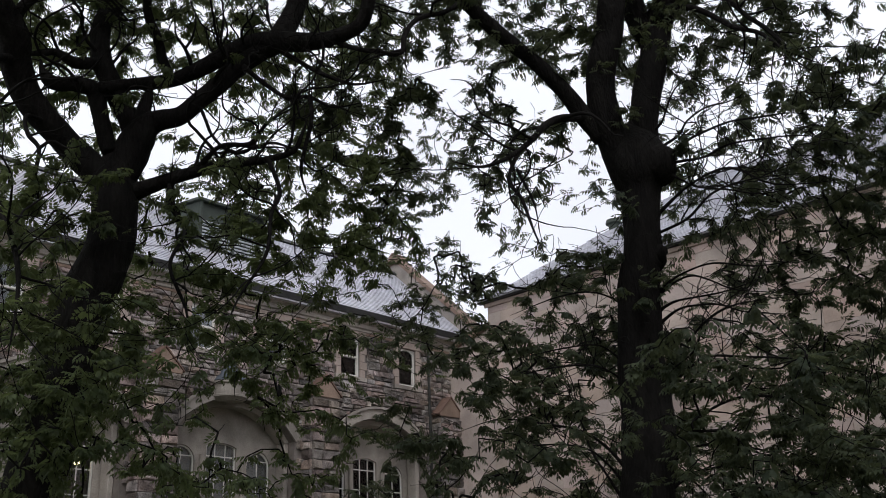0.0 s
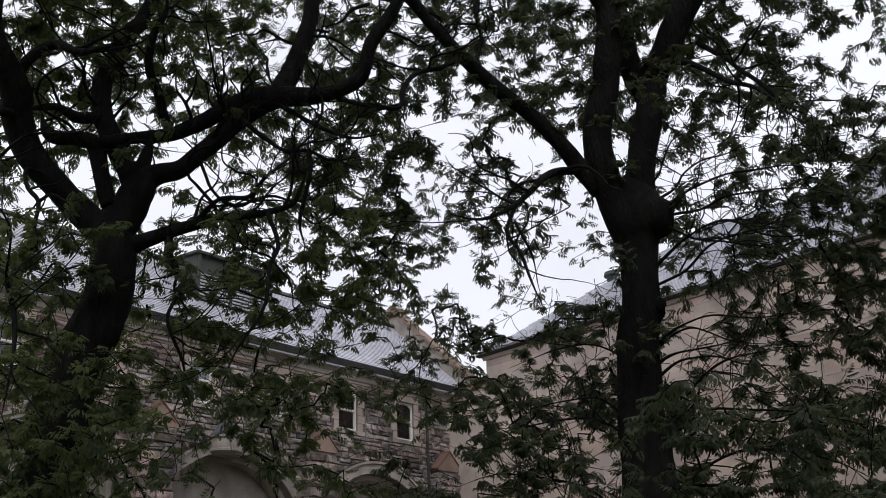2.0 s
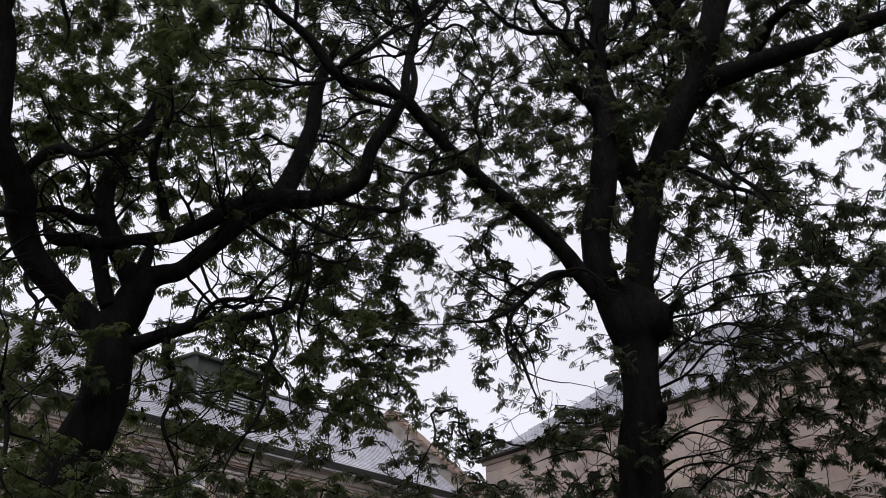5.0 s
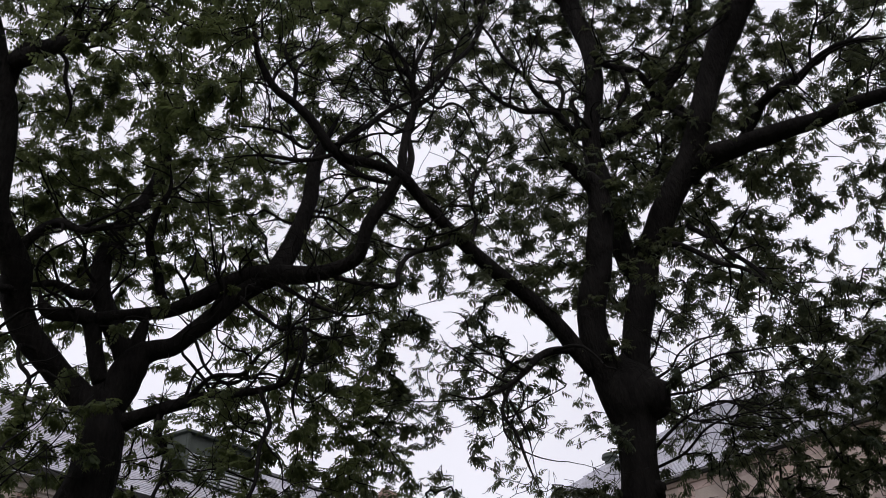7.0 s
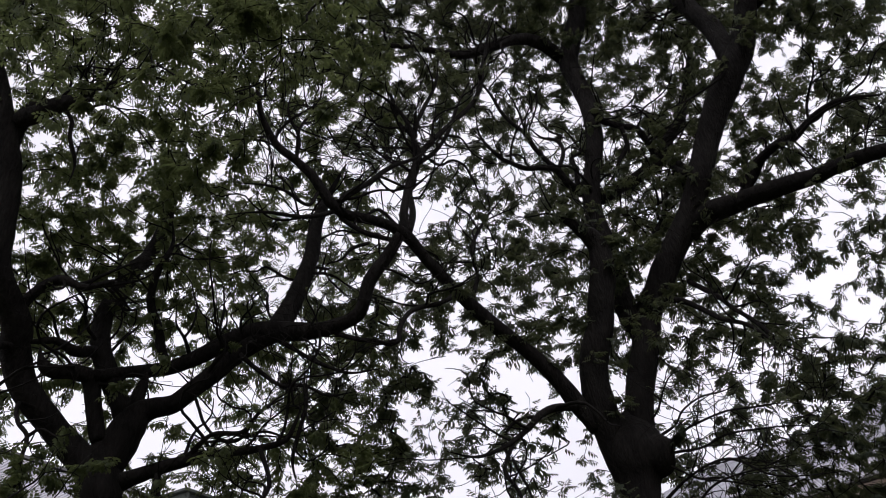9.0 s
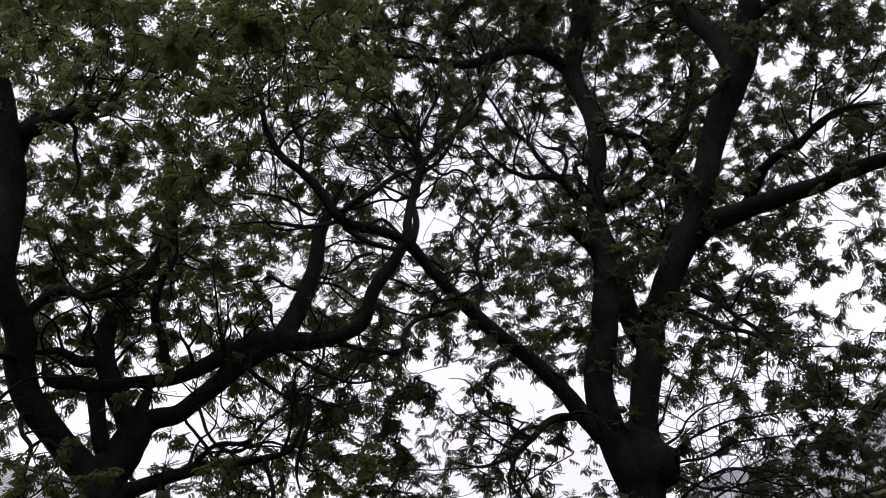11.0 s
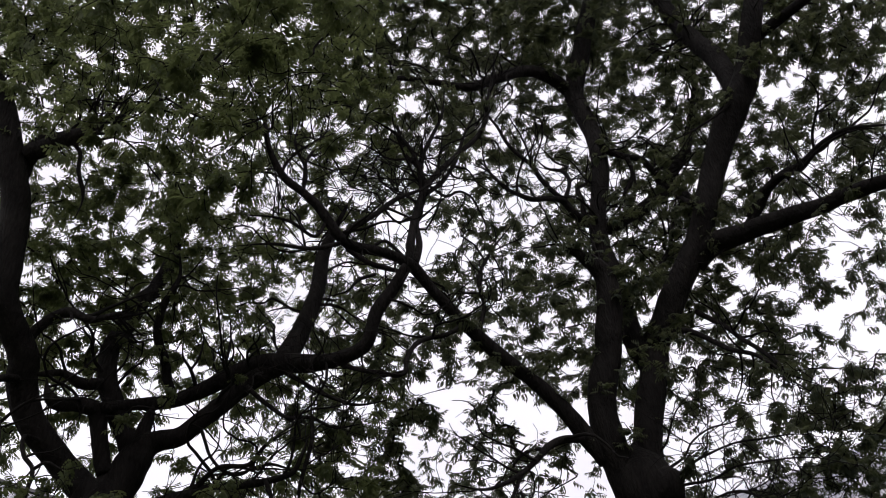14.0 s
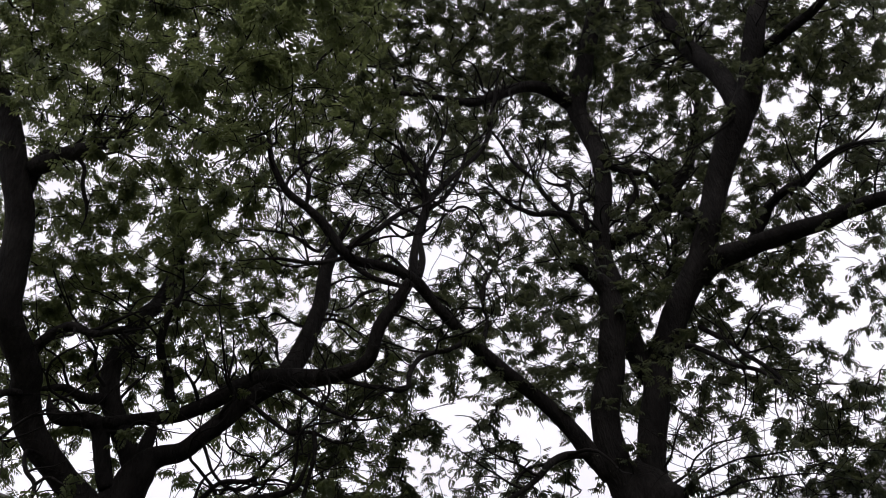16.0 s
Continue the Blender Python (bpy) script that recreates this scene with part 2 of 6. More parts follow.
def wall_mesh(y0, y1, z0, z1, x_front, x_back, openings):
    """A wall with real openings: each opening is (foot height, line of (y, z) along its head)."""
    bm = bmesh.new()
    cuts = sorted({y0, y1, *(y for _, line in openings for y, _ in line)})
    cuts = [c for c in cuts if y0 <= c <= y1]

    def head(line, y, after):
        pts = line if after else line[::-1]
        for (ya, za), (yb, zb) in zip(line, line[1:]):
            if min(ya, yb) - 1e-6 <= y <= max(ya, yb) + 1e-6 and abs(yb - ya) > 1e-6:
                return za + (zb - za) * (y - ya) / (yb - ya)
        return pts[0][1]

    for a, b in zip(cuts, cuts[1:]):
        if b - a < 1e-5:
            continue
        m = (a + b) / 2
        stack, low = [], (z0, z0)
        for foot, line in sorted(openings, key=lambda o: o[0]):
            if line[0][0] < m < line[-1][0]:
                stack.append((low, (foot, foot)))
                e = min(1e-4, (b - a) / 3)
                low = (head(line, a + e, True), head(line, b - e, False))
        stack.append((low, (z1, z1)))
        for (la, lb), (ha, hb) in stack:
            add_prism_quick(bm, a, b, la, lb, ha, hb, x_back, x_front)
    bmesh.ops.remove_doubles(bm, verts=bm.verts, dist=1e-5)
    return bm


def add_prism_quick(bm, a, b, la, lb, ha, hb, xb, xf):
    p = [bm.verts.new(c) for c in ((xf, a, la), (xf, b, lb), (xf, b, hb), (xf, a, ha), (xb, a, la), (xb, b, lb), (xb, b, hb), (xb, a, ha))]
    for q in ((0, 1, 2, 3), (5, 4, 7, 6), (1, 0, 4, 5), (3, 2, 6, 7), (0, 3, 7, 4), (2, 1, 5, 6)):
        bm.faces.new([p[i] for i in q])


def flat(y0, y1, z):
    return [(y0, z), (y1, z)]


openings = [(2.4, arch_line(c - ARCH_HALF, c + ARCH_HALF, ARCH_SPRING, ARCH_RISE)) for c in BAYS]
openings += [(WINDOW_SILL, flat(w - WINDOW_HALF, w + WINDOW_HALF, WINDOW_HEAD)) for w in WINDOWS]
tagged(hall_part("wall", wall_mesh(Y0, Y1, -0.2, EAVE, WALL, WALL - 1.0, openings), MORTAR, "mortar bed behind the rough stones"))

# rooms behind the openings
for name, lo, hi in (("room_wall", (WALL - 7, Y0, 0), (WALL - 6.8, Y1, EAVE)), ("room_floor", (WALL - 6.8, Y0, 8.45), (WALL - 1.02, Y1, 8.65)),
                     ("room_floor", (WALL - 6.8, Y0, 0.6), (WALL - 1.02, Y1, 0.8)), ("room_ceiling", (WALL - 6.8, Y0, EAVE - 0.12), (WALL - 1.02, Y1, EAVE)),
                     ("end_wall", (WALL - 6.8, Y0 - 0.2, 0), (WALL - 1.0, Y0, EAVE)), ("end_wall", (WALL - 6.8, Y1 - 0.3, 0), (WALL - 1.0, Y1, EAVE))):
    hall_part(name, box(lo, hi), PLASTER)


def sash_window(yc):
    """White painted sash with an upper and a lower pane, in a limestone surround with a sill."""
    w = hall_part("sash_window", box((WALL - 0.32, yc - WINDOW_HALF, WINDOW_SILL), (WALL - 0.03, yc - WINDOW_HALF + 0.055, WINDOW_HEAD)), PAINT, "white painted sash window with dark glass")
    h, mid = WINDOW_HALF, (WINDOW_SILL + WINDOW_HEAD) / 2 + 0.02
    x = WALL - 0.075
    hall_part("frame", box((x - 0.18, yc + h - 0.055, WINDOW_SILL), (x + 0.045, yc + h, WINDOW_HEAD)), PAINT, parent=w)
    bow = arch_line(yc - h + 0.055, yc + h - 0.055, WINDOW_HEAD - 0.21, 0.16, 10)
    hall_part("arched_head", ring_piece(bow, [(y, WINDOW_HEAD - 0.003) for y, _ in bow], x - 0.1, x + 0.043), PAINT, parent=w)
    hall_part("frame", box((x - 0.18, yc - h + 0.055, WINDOW_SILL), (x + 0.045, yc + h - 0.055, WINDOW_SILL + 0.08)), PAINT, parent=w)
    hall_part("meeting_rail", box((x - 0.06, yc - h + 0.055, mid - 0.035), (x + 0.042, yc + h - 0.055, mid + 0.035), 0.008), PAINT, parent=w)
    for side in (-1, 1):
        y = yc + side * (h - 0.068)
        hall_part("stile", box((x - 0.04, y - 0.012, WINDOW_SILL + 0.08), (x + 0.03, y + 0.012, WINDOW_HEAD - 0.08)), PAINT, parent=w)
    for z0, z1, dx in ((WINDOW_SILL + 0.08, mid - 0.035, -0.04), (mid + 0.035, WINDOW_HEAD - 0.08, 0.01)):
        pane = hall_part("pane", box((x + dx - 0.004, yc - h + 0.083, z0), (x + dx, yc + h - 0.083, z1)), GLASS, parent=w)
        pane.visible_shadow = False
    # surround
    for side in (-1, 1):
        a, b = sorted((yc + side * h, yc + side * (h + 0.22)))
        for k in range(5):
            z = WINDOW_SILL + k * 0.288
            wide = 0.1 * (k % 2)
            hall_part("jamb_stone", box((WALL + 0.004, a - (wide if side < 0 else 0), z + 0.004), (WALL + 0.075, b + (wide if side > 0 else 0), z + 0.28), 0.008), PINK, parent=w)
    hall_part("lintel", box((WALL + 0.004, yc - h - 0.3, WINDOW_HEAD + 0.004), (WALL + 0.085, yc + h + 0.3, WINDOW_HEAD + 0.24), 0.01), PINK, parent=w)
    hall_part("sill", prism([(yc - h - 0.28, WINDOW_SILL - 0.15), (yc + h + 0.28, WINDOW_SILL - 0.15), (yc + h + 0.28, WINDOW_SILL - 0.005), (yc - h - 0.28, WINDOW_SILL - 0.005)], WALL - 0.1, WALL + 0.12, 0), LIME, parent=w)
    return w


for yc in WINDOWS:
    sash_window(yc)


def hall_window(c):
    """A limestone arch over a deep recess with three tall lights: round heads at the sides, a wide flat one between."""
    ring = arch_line(c - ARCH_HALF, c + ARCH_HALF, ARCH_SPRING, ARCH_RISE, 18)
    outer = arch_line(c - ARCH_HALF - 0.34, c + ARCH_HALF + 0.34, ARCH_SPRING - 0.02, ARCH_RISE + 0.36, 18)
    roll = arch_line(c - ARCH_HALF - 0.44, c + ARCH_HALF + 0.44, ARCH_SPRING - 0.04, ARCH_RISE + 0.47, 18)
    x = WALL - 0.82
    lights = ((c - 1.42, 0.46, 6.0, 0.46), (c, 0.56, 6.5, 0.12), (c + 1.42, 0.46, 6.0, 0.46))
    holes = [(2.6, arch_line(y - h, y + h, s, r, 10)) for y, h, s, r in lights]
    win = hall_part("hall_window", wall_mesh(c - ARCH_HALF, c + ARCH_HALF, 2.4, ARCH_SPRING + ARCH_RISE, x, x - 0.14, holes), LIME, "tall limestone window with three lights under a flat arch")
    # voussoirs
    n = 9
    for k in range(n):
        i, j = 2 * k, 2 * k + 2
        g = 0.004
        hall_part("voussoir", ring_piece([(y, z + g) for y, z in ring[i:j + 1]], outer[i:j + 1], WALL - 0.78, WALL + 0.06 + 0.006 * (k % 2)), LIME, parent=win)
    hall_part("hood_mould", ring_piece([(y, z + 0.004) for y, z in outer], roll, WALL + 0.004, WALL + 0.13), LIME, parent=win)
    inner = arch_line(c - ARCH_HALF + 0.18, c + ARCH_HALF - 0.18, ARCH_SPRING - 0.02, ARCH_RISE - 0.16, 18)
    hall_part("inner_rib", ring_piece(inner, [(y, z - 0.006) for y, z in ring], WALL - 0.78, WALL - 0.3), LIME, parent=win)
    for side in (-1, 1):
        a, b = sorted((c + side * ARCH_HALF, c + side * (ARCH_HALF - 0.18)))
        hall_part("jamb_shaft", box((WALL - 0.78, a + 0.003, 2.4), (WALL - 0.3, b - 0.003, ARCH_SPRING - 0.02), 0.03), LIME, parent=win)
        hall_part("mullion_shaft", tube([(x + 0.07, c + side * 0.76, 2.5, 0.07), (x + 0.07, c + side * 0.76, 6.2, 0.07)], 10), LIME, parent=win)
    for y, h, s, r in lights:
        head = arch_line(y - h, y + h, s, r, 10)
        trim_in = arch_line(y - h + 0.05, y + h - 0.05, s, r - 0.05 if r > 0.2 else 0.09, 10)
        fr = hall_part("light_frame", ring_piece(trim_in, [(a, b - 0.004) for a, b in head], x - 0.13, x - 0.06), PAINT, parent=win)
        for side in (-1, 1):
            a, b = sorted((y + side * (h - 0.004), y + side * (h - 0.05)))
            hall_part("light_frame", box((x - 0.13, a, 2.6), (x - 0.06, b, s)), PAINT, parent=win)
        rows = [3.4, 4.1, 4.8, 5.5, 6.15 if r > 0.2 else 6.2]
        cols = [y] if r > 0.2 else [y - 0.19, y + 0.19]
        for z in rows:
            if z < s + r * 0.7:
                hall_part("glazing_bar", box((x - 0.11, y - h + 0.06, z - 0.018), (x - 0.08, y + h - 0.06, z + 0.018)), PAINT, parent=win)
        for yy in cols:
            hall_part("glazing_bar", box((x - 0.108, yy - 0.014, 2.6), (x - 0.078, yy + 0.014, s + r * 0.8)), PAINT, parent=win)
        pane = hall_part("pane", prism([(y - h + 0.05, 2.6), (y + h - 0.05, 2.6)] + trim_in[::-1], x - 0.1, x - 0.096, 0), GLASS, parent=win)
        pane.visible_shadow = False
        if c > 12:
            hall_part("blind", prism([(y - h + 0.05, 4.4 + 0.6 * random.random()), (y + h - 0.05, 4.4)] + trim_in[::-1], x - 0.2, x - 0.19, 0), BLIND, parent=win)
    return win


for c in BAYS:
    hall_window(c)


def buttress(yc):
    """A stone pier against the wall with a pointed orange sandstone cap."""
    h, out = 0.58, 0.5
    b = hall_part("buttress", box((WALL + 0.004, yc - h + 0.03, -0.1), (WALL + out - 0.03, yc + h - 0.03, 8.3)), MORTAR, "rough stone buttress with an orange gabled cap")
    hall_part("cap", prism([(yc - h - 0.04, 8.26), (yc + h + 0.04, 8.26), (yc + h + 0.04, 8.36), (yc, 8.98), (yc - h - 0.04, 8.36)], WALL + 0.006, WALL + out + 0.02, 0), ORANGE, parent=b)
    for s in (-1, 1):
        hall_part("cap_slope", prism([(yc, 8.985), (yc + s * (h + 0.1), 8.31), (yc + s * (h + 0.1), 8.36), (yc, 9.05)], WALL + 0.006, WALL + out + 0.06, 0), RED_EDGE, parent=b)
    return b


PIERS = [buttress(y) for y in BUTTRESSES]

# half-round canopy over one arch: a limestone drum under a lead cone
cy = 17.0
half = [(math.cos(a), math.sin(a)) for a in (math.pi * k / 12 - math.pi / 2 for k in range(13))]
bm = bmesh.new()
rings = []
for r, z in ((0.42, 7.72), (0.58, 7.84), (0.58, 7.9), (0.54, 7.92), (0.54, 8.22), (0.62, 8.26), (0.62, 8.33)):
    rings.append([bm.verts.new((WALL + 0.01 + r * c, cy + r * s, z)) for c, s in half])
for a, b in zip(rings, rings[1:]):
    for k in range(12):
        bm.faces.new((a[k], a[k + 1], b[k + 1], b[k]))
bm.faces.new(rings[0][::-1])
bm.faces.new(rings[-1])
canopy = hall_part("canopy", bm, LIME, "half-round limestone canopy with a lead cap")
bm = bmesh.new()
rings = []
for r, z in ((0.64, 8.334), (0.5, 8.5), (0.34, 8.72), (0.12, 9.0)):
    rings.append([bm.verts.new((WALL + 0.01 + r * c, cy + r * s, z)) for c, s in half])
for a, b in zip(rings, rings[1:]):
    for k in range(12):
        bm.faces.new((a[k], a[k + 1], b[k + 1], b[k]))
bm.faces.new(rings[0][::-1])
bm.faces.new(rings[-1])
hall_part("lead_cap", bm, LEAD, parent=canopy)

# cornice, gutter and downpipe
hall_part("cornice", prism([(WALL + 0.004, EAVE - 0.32), (WALL + 0.1, EAVE - 0.32), (WALL + 0.1, EAVE - 0.24), (WALL + 0.16, EAVE - 0.2), (WALL + 0.16, EAVE - 0.06), (WALL + 0.26, EAVE + 0.02), (WALL + 0.26, EAVE + 0.12), (WALL + 0.004, EAVE + 0.12)], Y0, Y1, 1), LIME, "moulded limestone cornice")
hall_part("frieze", box((WALL + 0.004, Y0, EAVE - 0.42), (WALL + 0.07, Y1, EAVE - 0.325), 0.01), ORANGE, "thin pink stone band")
hall_part("gutter", prism([(WALL + 0.2, EAVE + 0.125), (WALL + 0.46, EAVE + 0.125), (WALL + 0.52, EAVE + 0.34), (WALL + 0.48, EAVE + 0.34), (WALL + 0.43, EAVE + 0.17), (WALL + 0.2, EAVE + 0.17)], Y0, Y1, 1), GUTTER, "dark metal gutter")
pipe = hall_part("downpipe", tube([(WALL + 0.16, 25.95, 0.1, 0.055), (WALL + 0.16, 25.95, 10.9, 0.055), (WALL + 0.3, 25.95, 11.35, 0.055)], 10), PIPE, "grey cast downpipe", smooth=True)
for z in (3.2, 5.2, 7.2, 8.6, 10.2):
    hall_part("pipe_collar", tube([(WALL + 0.16, 25.95, z, 0.075), (WALL + 0.16, 25.95, z + 0.09, 0.075)], 10), PIPE, parent=pipe)

# roof: two slopes, with a gable coping at the far end
RIDGE_X, RIDGE_Z, FOOT_X, FOOT_Z = -29.0, 15.75, WALL + 0.42, EAVE + 0.4
bm = prism([(FOOT_X, FOOT_Z - 0.2), (RIDGE_X, RIDGE_Z - 0.2), (2 * RIDGE_X - FOOT_X, FOOT_Z - 0.2), (2 * RIDGE_X - FOOT_X, FOOT_Z - 0.34), (FOOT_X, FOOT_Z - 0.34)], Y0, Y1, 1)
roof = hall_part("roof", bm, SLATE_FAR, "steep roof of pale grey slates")
hall_part("ridge_cap", prism([(RIDGE_X - 0.16, RIDGE_Z - 0.2), (RIDGE_X + 0.16, RIDGE_Z - 0.2), (RIDGE_X, RIDGE_Z - 0.02)], Y0, Y1, 1), GUTTER, parent=roof)
hall_part("gable", prism([(FOOT_X + 0.1, 0), (FOOT_X + 0.1, FOOT_Z + 0.15), (RIDGE_X, RIDGE_Z + 0.5), (2 * RIDGE_X - FOOT_X, FOOT_Z), (2 * RIDGE_X - FOOT_X, 0)], Y1 + 0.004, Y1 + 0.4, 1), LIME, "stepped end gable of pale stone")
n = 9
for k in range(n):
    a, b = k / n, (k + 1) / n - 0.006
    pts = []
    for t in (a, b):
        pts.append((FOOT_X + 0.16 + (RIDGE_X - FOOT_X - 0.16) * t, FOOT_Z + 0.2 + (RIDGE_Z + 0.32 - FOOT_Z) * t))
    (xa, za), (xb, zb) = pts
    hall_part("coping_stone", prism([(xa, za), (xb, zb), (xb, zb + 0.22), (xa, za + 0.22)], Y1 - 0.12, Y1 + 0.52, 1), ORANGE)
hall_part("gable_peak", prism([(RIDGE_X - 0.42, RIDGE_Z + 0.3), (RIDGE_X + 0.42, RIDGE_Z + 0.3), (RIDGE_X + 0.2, RIDGE_Z + 0.72), (RIDGE_X, RIDGE_Z + 0.86), (RIDGE_X - 0.2, RIDGE_Z + 0.72)], Y1 - 0.14, Y1 + 0.54, 1), ORANGE)

# louvred dormer on the slope
DY0, DY1, DZ = 16.5, 19.25, 14.9
dx = FOOT_X + (RIDGE_X - FOOT_X) * 0.42
dz = FOOT_Z + (RIDGE_Z - FOOT_Z) * 0.42 - 0.15
dormer = hall_part("dormer", prism([(dx, dz - 0.3), (dx, DZ), (RIDGE_X + 0.1, DZ + 0.3), (RIDGE_X + 0.1, dz - 0.3)], DY0, DY1, 1), LOUVRE, "dark green louvred roof dormer")
hall_part("dormer_roof", prism([(dx + 0.2, DZ + 0.004), (RIDGE_X + 0.1, DZ + 0.38), (RIDGE_X + 0.1, DZ + 0.46), (dx + 0.2, DZ + 0.09)], DY0 - 0.12, DY1 + 0.12, 1), LOUVRE, parent=dormer)
for k in range(8):
    z = dz + 0.06 + k * 0.122
    for y0, y1 in ((DY0 + 0.1, (DY0 + DY1) / 2 - 0.05), ((DY0 + DY1) / 2 + 0.05, DY1 - 0.1)):
        hall_part("slat", prism([(dx + 0.004, z + 0.02), (dx + 0.09, z), (dx + 0.1, z + 0.055), (dx + 0.004, z + 0.085)], y0, y1, 1), ZINC, parent=dormer)
for y in (DY0 + 0.05, (DY0 + DY1) / 2, DY1 - 0.05):
    hall_part("post", box((dx + 0.003, y - 0.045, dz - 0.1), (dx + 0.12, y + 0.045, DZ - 0.01), 0.008), LOUVRE, parent=dormer)

# ---- the ashlar block that closes the court: its face looks south along y = FACE ----
FACE, BX0, BX1, BEAVE = 27.22, -22.7, 9.0, 12.45
block = thing("ashlar_building", "tall block of smooth pinkish ashlar with a hipped roof", "building", (-10, FACE, 0))
block_inv = Matrix.Translation((-10, FACE, 0)).inverted()


def block_part(name, bm, material, label="", parent=None):
    ob = part(name, bm, material, None, label)
    ob.parent = parent or block
    if not parent:
        ob.matrix_parent_inverse = block_inv
    return ob


block_part("wall", box((BX0, FACE + 0.03, -0.2), (BX1, FACE + 14, BEAVE)), MORTAR)
low = block_part("link_wall", prism([(WALL + 0.01, -0.2), (BX0 - 0.005, -0.2), (BX0 - 0.005, 11.45), (WALL + 0.4, 11.0), (WALL + 0.01, 11.0)], FACE + 0.02, FACE + 1.0, 1), ASHLAR_FAR, "low link wall of smooth pink stone")
block_part("coping", prism([(WALL + 0.55, 11.06), (BX0 - 0.01, 11.48), (BX0 - 0.01, 11.64), (WALL + 0.55, 11.22)], FACE - 0.14, FACE + 1.1, 1), ORANGE, parent=low)
block_part("cornice", prism([(FACE - 0.005, BEAVE - 0.16), (FACE - 0.06, BEAVE - 0.15), (FACE - 0.1, BEAVE - 0.02), (FACE - 0.005, BEAVE - 0.02)], BX0 - 0.1, BX1, 0), ASHLAR_FAR, "plain stone cornice")
block_part("gutter", prism([(FACE - 0.02, BEAVE), (FACE - 0.22, BEAVE), (FACE - 0.28, BEAVE + 0.13), (FACE - 0.25, BEAVE + 0.13), (FACE - 0.2, BEAVE + 0.05), (FACE - 0.02, BEAVE + 0.05)], BX0 - 0.3, BX1, 0), GUTTER, "dark metal gutter")
bm = bmesh.new()
RISE, DEEP = 5.3, 7.0
c0 = [(BX0 - 0.3, FACE - 0.3, BEAVE + 0.06), (BX1, FACE - 0.3, BEAVE + 0.06), (BX1, FACE + 14.3, BEAVE + 0.06), (BX0 - 0.3, FACE + 14.3, BEAVE + 0.06)]
vs = [bm.verts.new(p) for p in c0 + [(BX0 - 0.3 + DEEP, FACE - 0.3 + DEEP, BEAVE + RISE), (BX1, FACE - 0.3 + DEEP, BEAVE + RISE)]]
for q in ((0, 1, 5, 4), (2, 3, 4, 5), (3, 0, 4), (1, 2, 5), (3, 2, 1, 0)):
    bm.faces.new([vs[i] for i in q])
block_roof = block_part("roof", bm, SLATE_FAR, "low hipped roof of pale grey slates")
vent = block_part("roof_vent", tube([(-18.9, 30.9, 14.9, 0.22), (-18.9, 30.9, 15.62, 0.22), (-18.9, 30.9, 15.65, 0.34), (-18.9, 30.9, 15.8, 0.3)], 12), LOUVRE, "dark roof vent", parent=block_roof)

# unseen plain walls closing the court, added to cut low sky light
bm = box((14.0, -18.0, -0.2), (15.0, FACE + 14, 12.0))
tagged(part("wall_east", bm, ASHLAR_FAR), "unseen plain pink stone wall added to block low sky light", "wall", kind="structure")
bm = box((WALL - 0.7, -19.0, -0.2), (15.0, -18.0, 12.0))
tagged(part("wall_south", bm, ASHLAR_FAR), "unseen plain pink stone wall added to block low sky light", "wall", kind="structure")

# ---- ceiling lamp lit inside the hall ----
lamp = thing("pendant_lamp", "small lit globe lamp hanging inside the hall", "lamp", (-26.2, 12.91, 5.78))
bm = bmesh.new()
bmesh.ops.create_uvsphere(bm, u_segments=14, v_segments=9, radius=0.11)
part("globe", bm, LAMP, lamp, "warm glowing glass globe", True)
part("stem", tube([(0, 0, 0.13, 0.012), (0, 0, 3.05, 0.012)], 6), GUTTER, lamp)

# ---- trees ----
from mathutils.kdtree import KDTree


def limb_line(*rows):
    return rows


LIMBS_LEFT = []
LIMBS_LEFT.append(limb_line((-9.32, 4.14, 0.98, 0.456), (-9.32, 4.15, 1.69, 0.410), (-9.27, 4.12, 2.70, 0.297), (-9.14, 4.21, 3.29, 0.288), (-9.05, 4.28, 3.79, 0.280), (-9.06, 4.28, 4.19, 0.265), (-9.01, 4.28, 4.54, 0.266), (-8.94, 4.41, 4.88, 0.269), (-8.89, 4.50, 5.20, 0.249), (-8.90, 4.54, 5.57, 0.243), (-8.93, 4.53, 5.91, 0.246), (-8.94, 4.52, 6.14, 0.216), (-8.92, 4.51, 6.32, 0.131), (-8.92, 4.51, 6.43, 0.036)))
LIMBS_LEFT.append(limb_line((-8.91, 4.44, 5.91, 0.116), (-8.99, 4.35, 6.09, 0.163), (-9.09, 4.23, 6.25, 0.158), (-9.15, 4.07, 6.39, 0.149), (-9.15, 3.89, 6.53, 0.149), (-9.15, 3.68, 6.70, 0.152), (-9.15, 3.51, 6.91, 0.159), (-9.07, 3.37, 7.14, 0.159), (-8.93, 3.26, 7.33, 0.158), (-8.75, 2.85, 7.71, 0.151), (-8.68, 2.73, 8.22, 0.154), (-8.62, 2.59, 8.91, 0.159), (-8.58, 2.36, 9.46, 0.155), (-8.63, 2.19, 9.98, 0.138), (-8.67, 1.99, 10.41, 0.119), (-8.74, 1.68, 10.93, 0.100), (-8.79, 1.38, 11.70, 0.072), (-8.82, 1.22, 12.81, 0.043)))
LIMBS_LEFT.append(limb_line((-8.63, 2.54, 9.18, 0.105), (-8.53, 2.55, 9.56, 0.099), (-8.40, 2.61, 9.72, 0.089), (-8.24, 2.78, 9.77, 0.071), (-8.08, 2.95, 9.85, 0.060), (-7.93, 3.06, 10.11, 0.043), (-7.80, 3.11, 10.44, 0.029)))
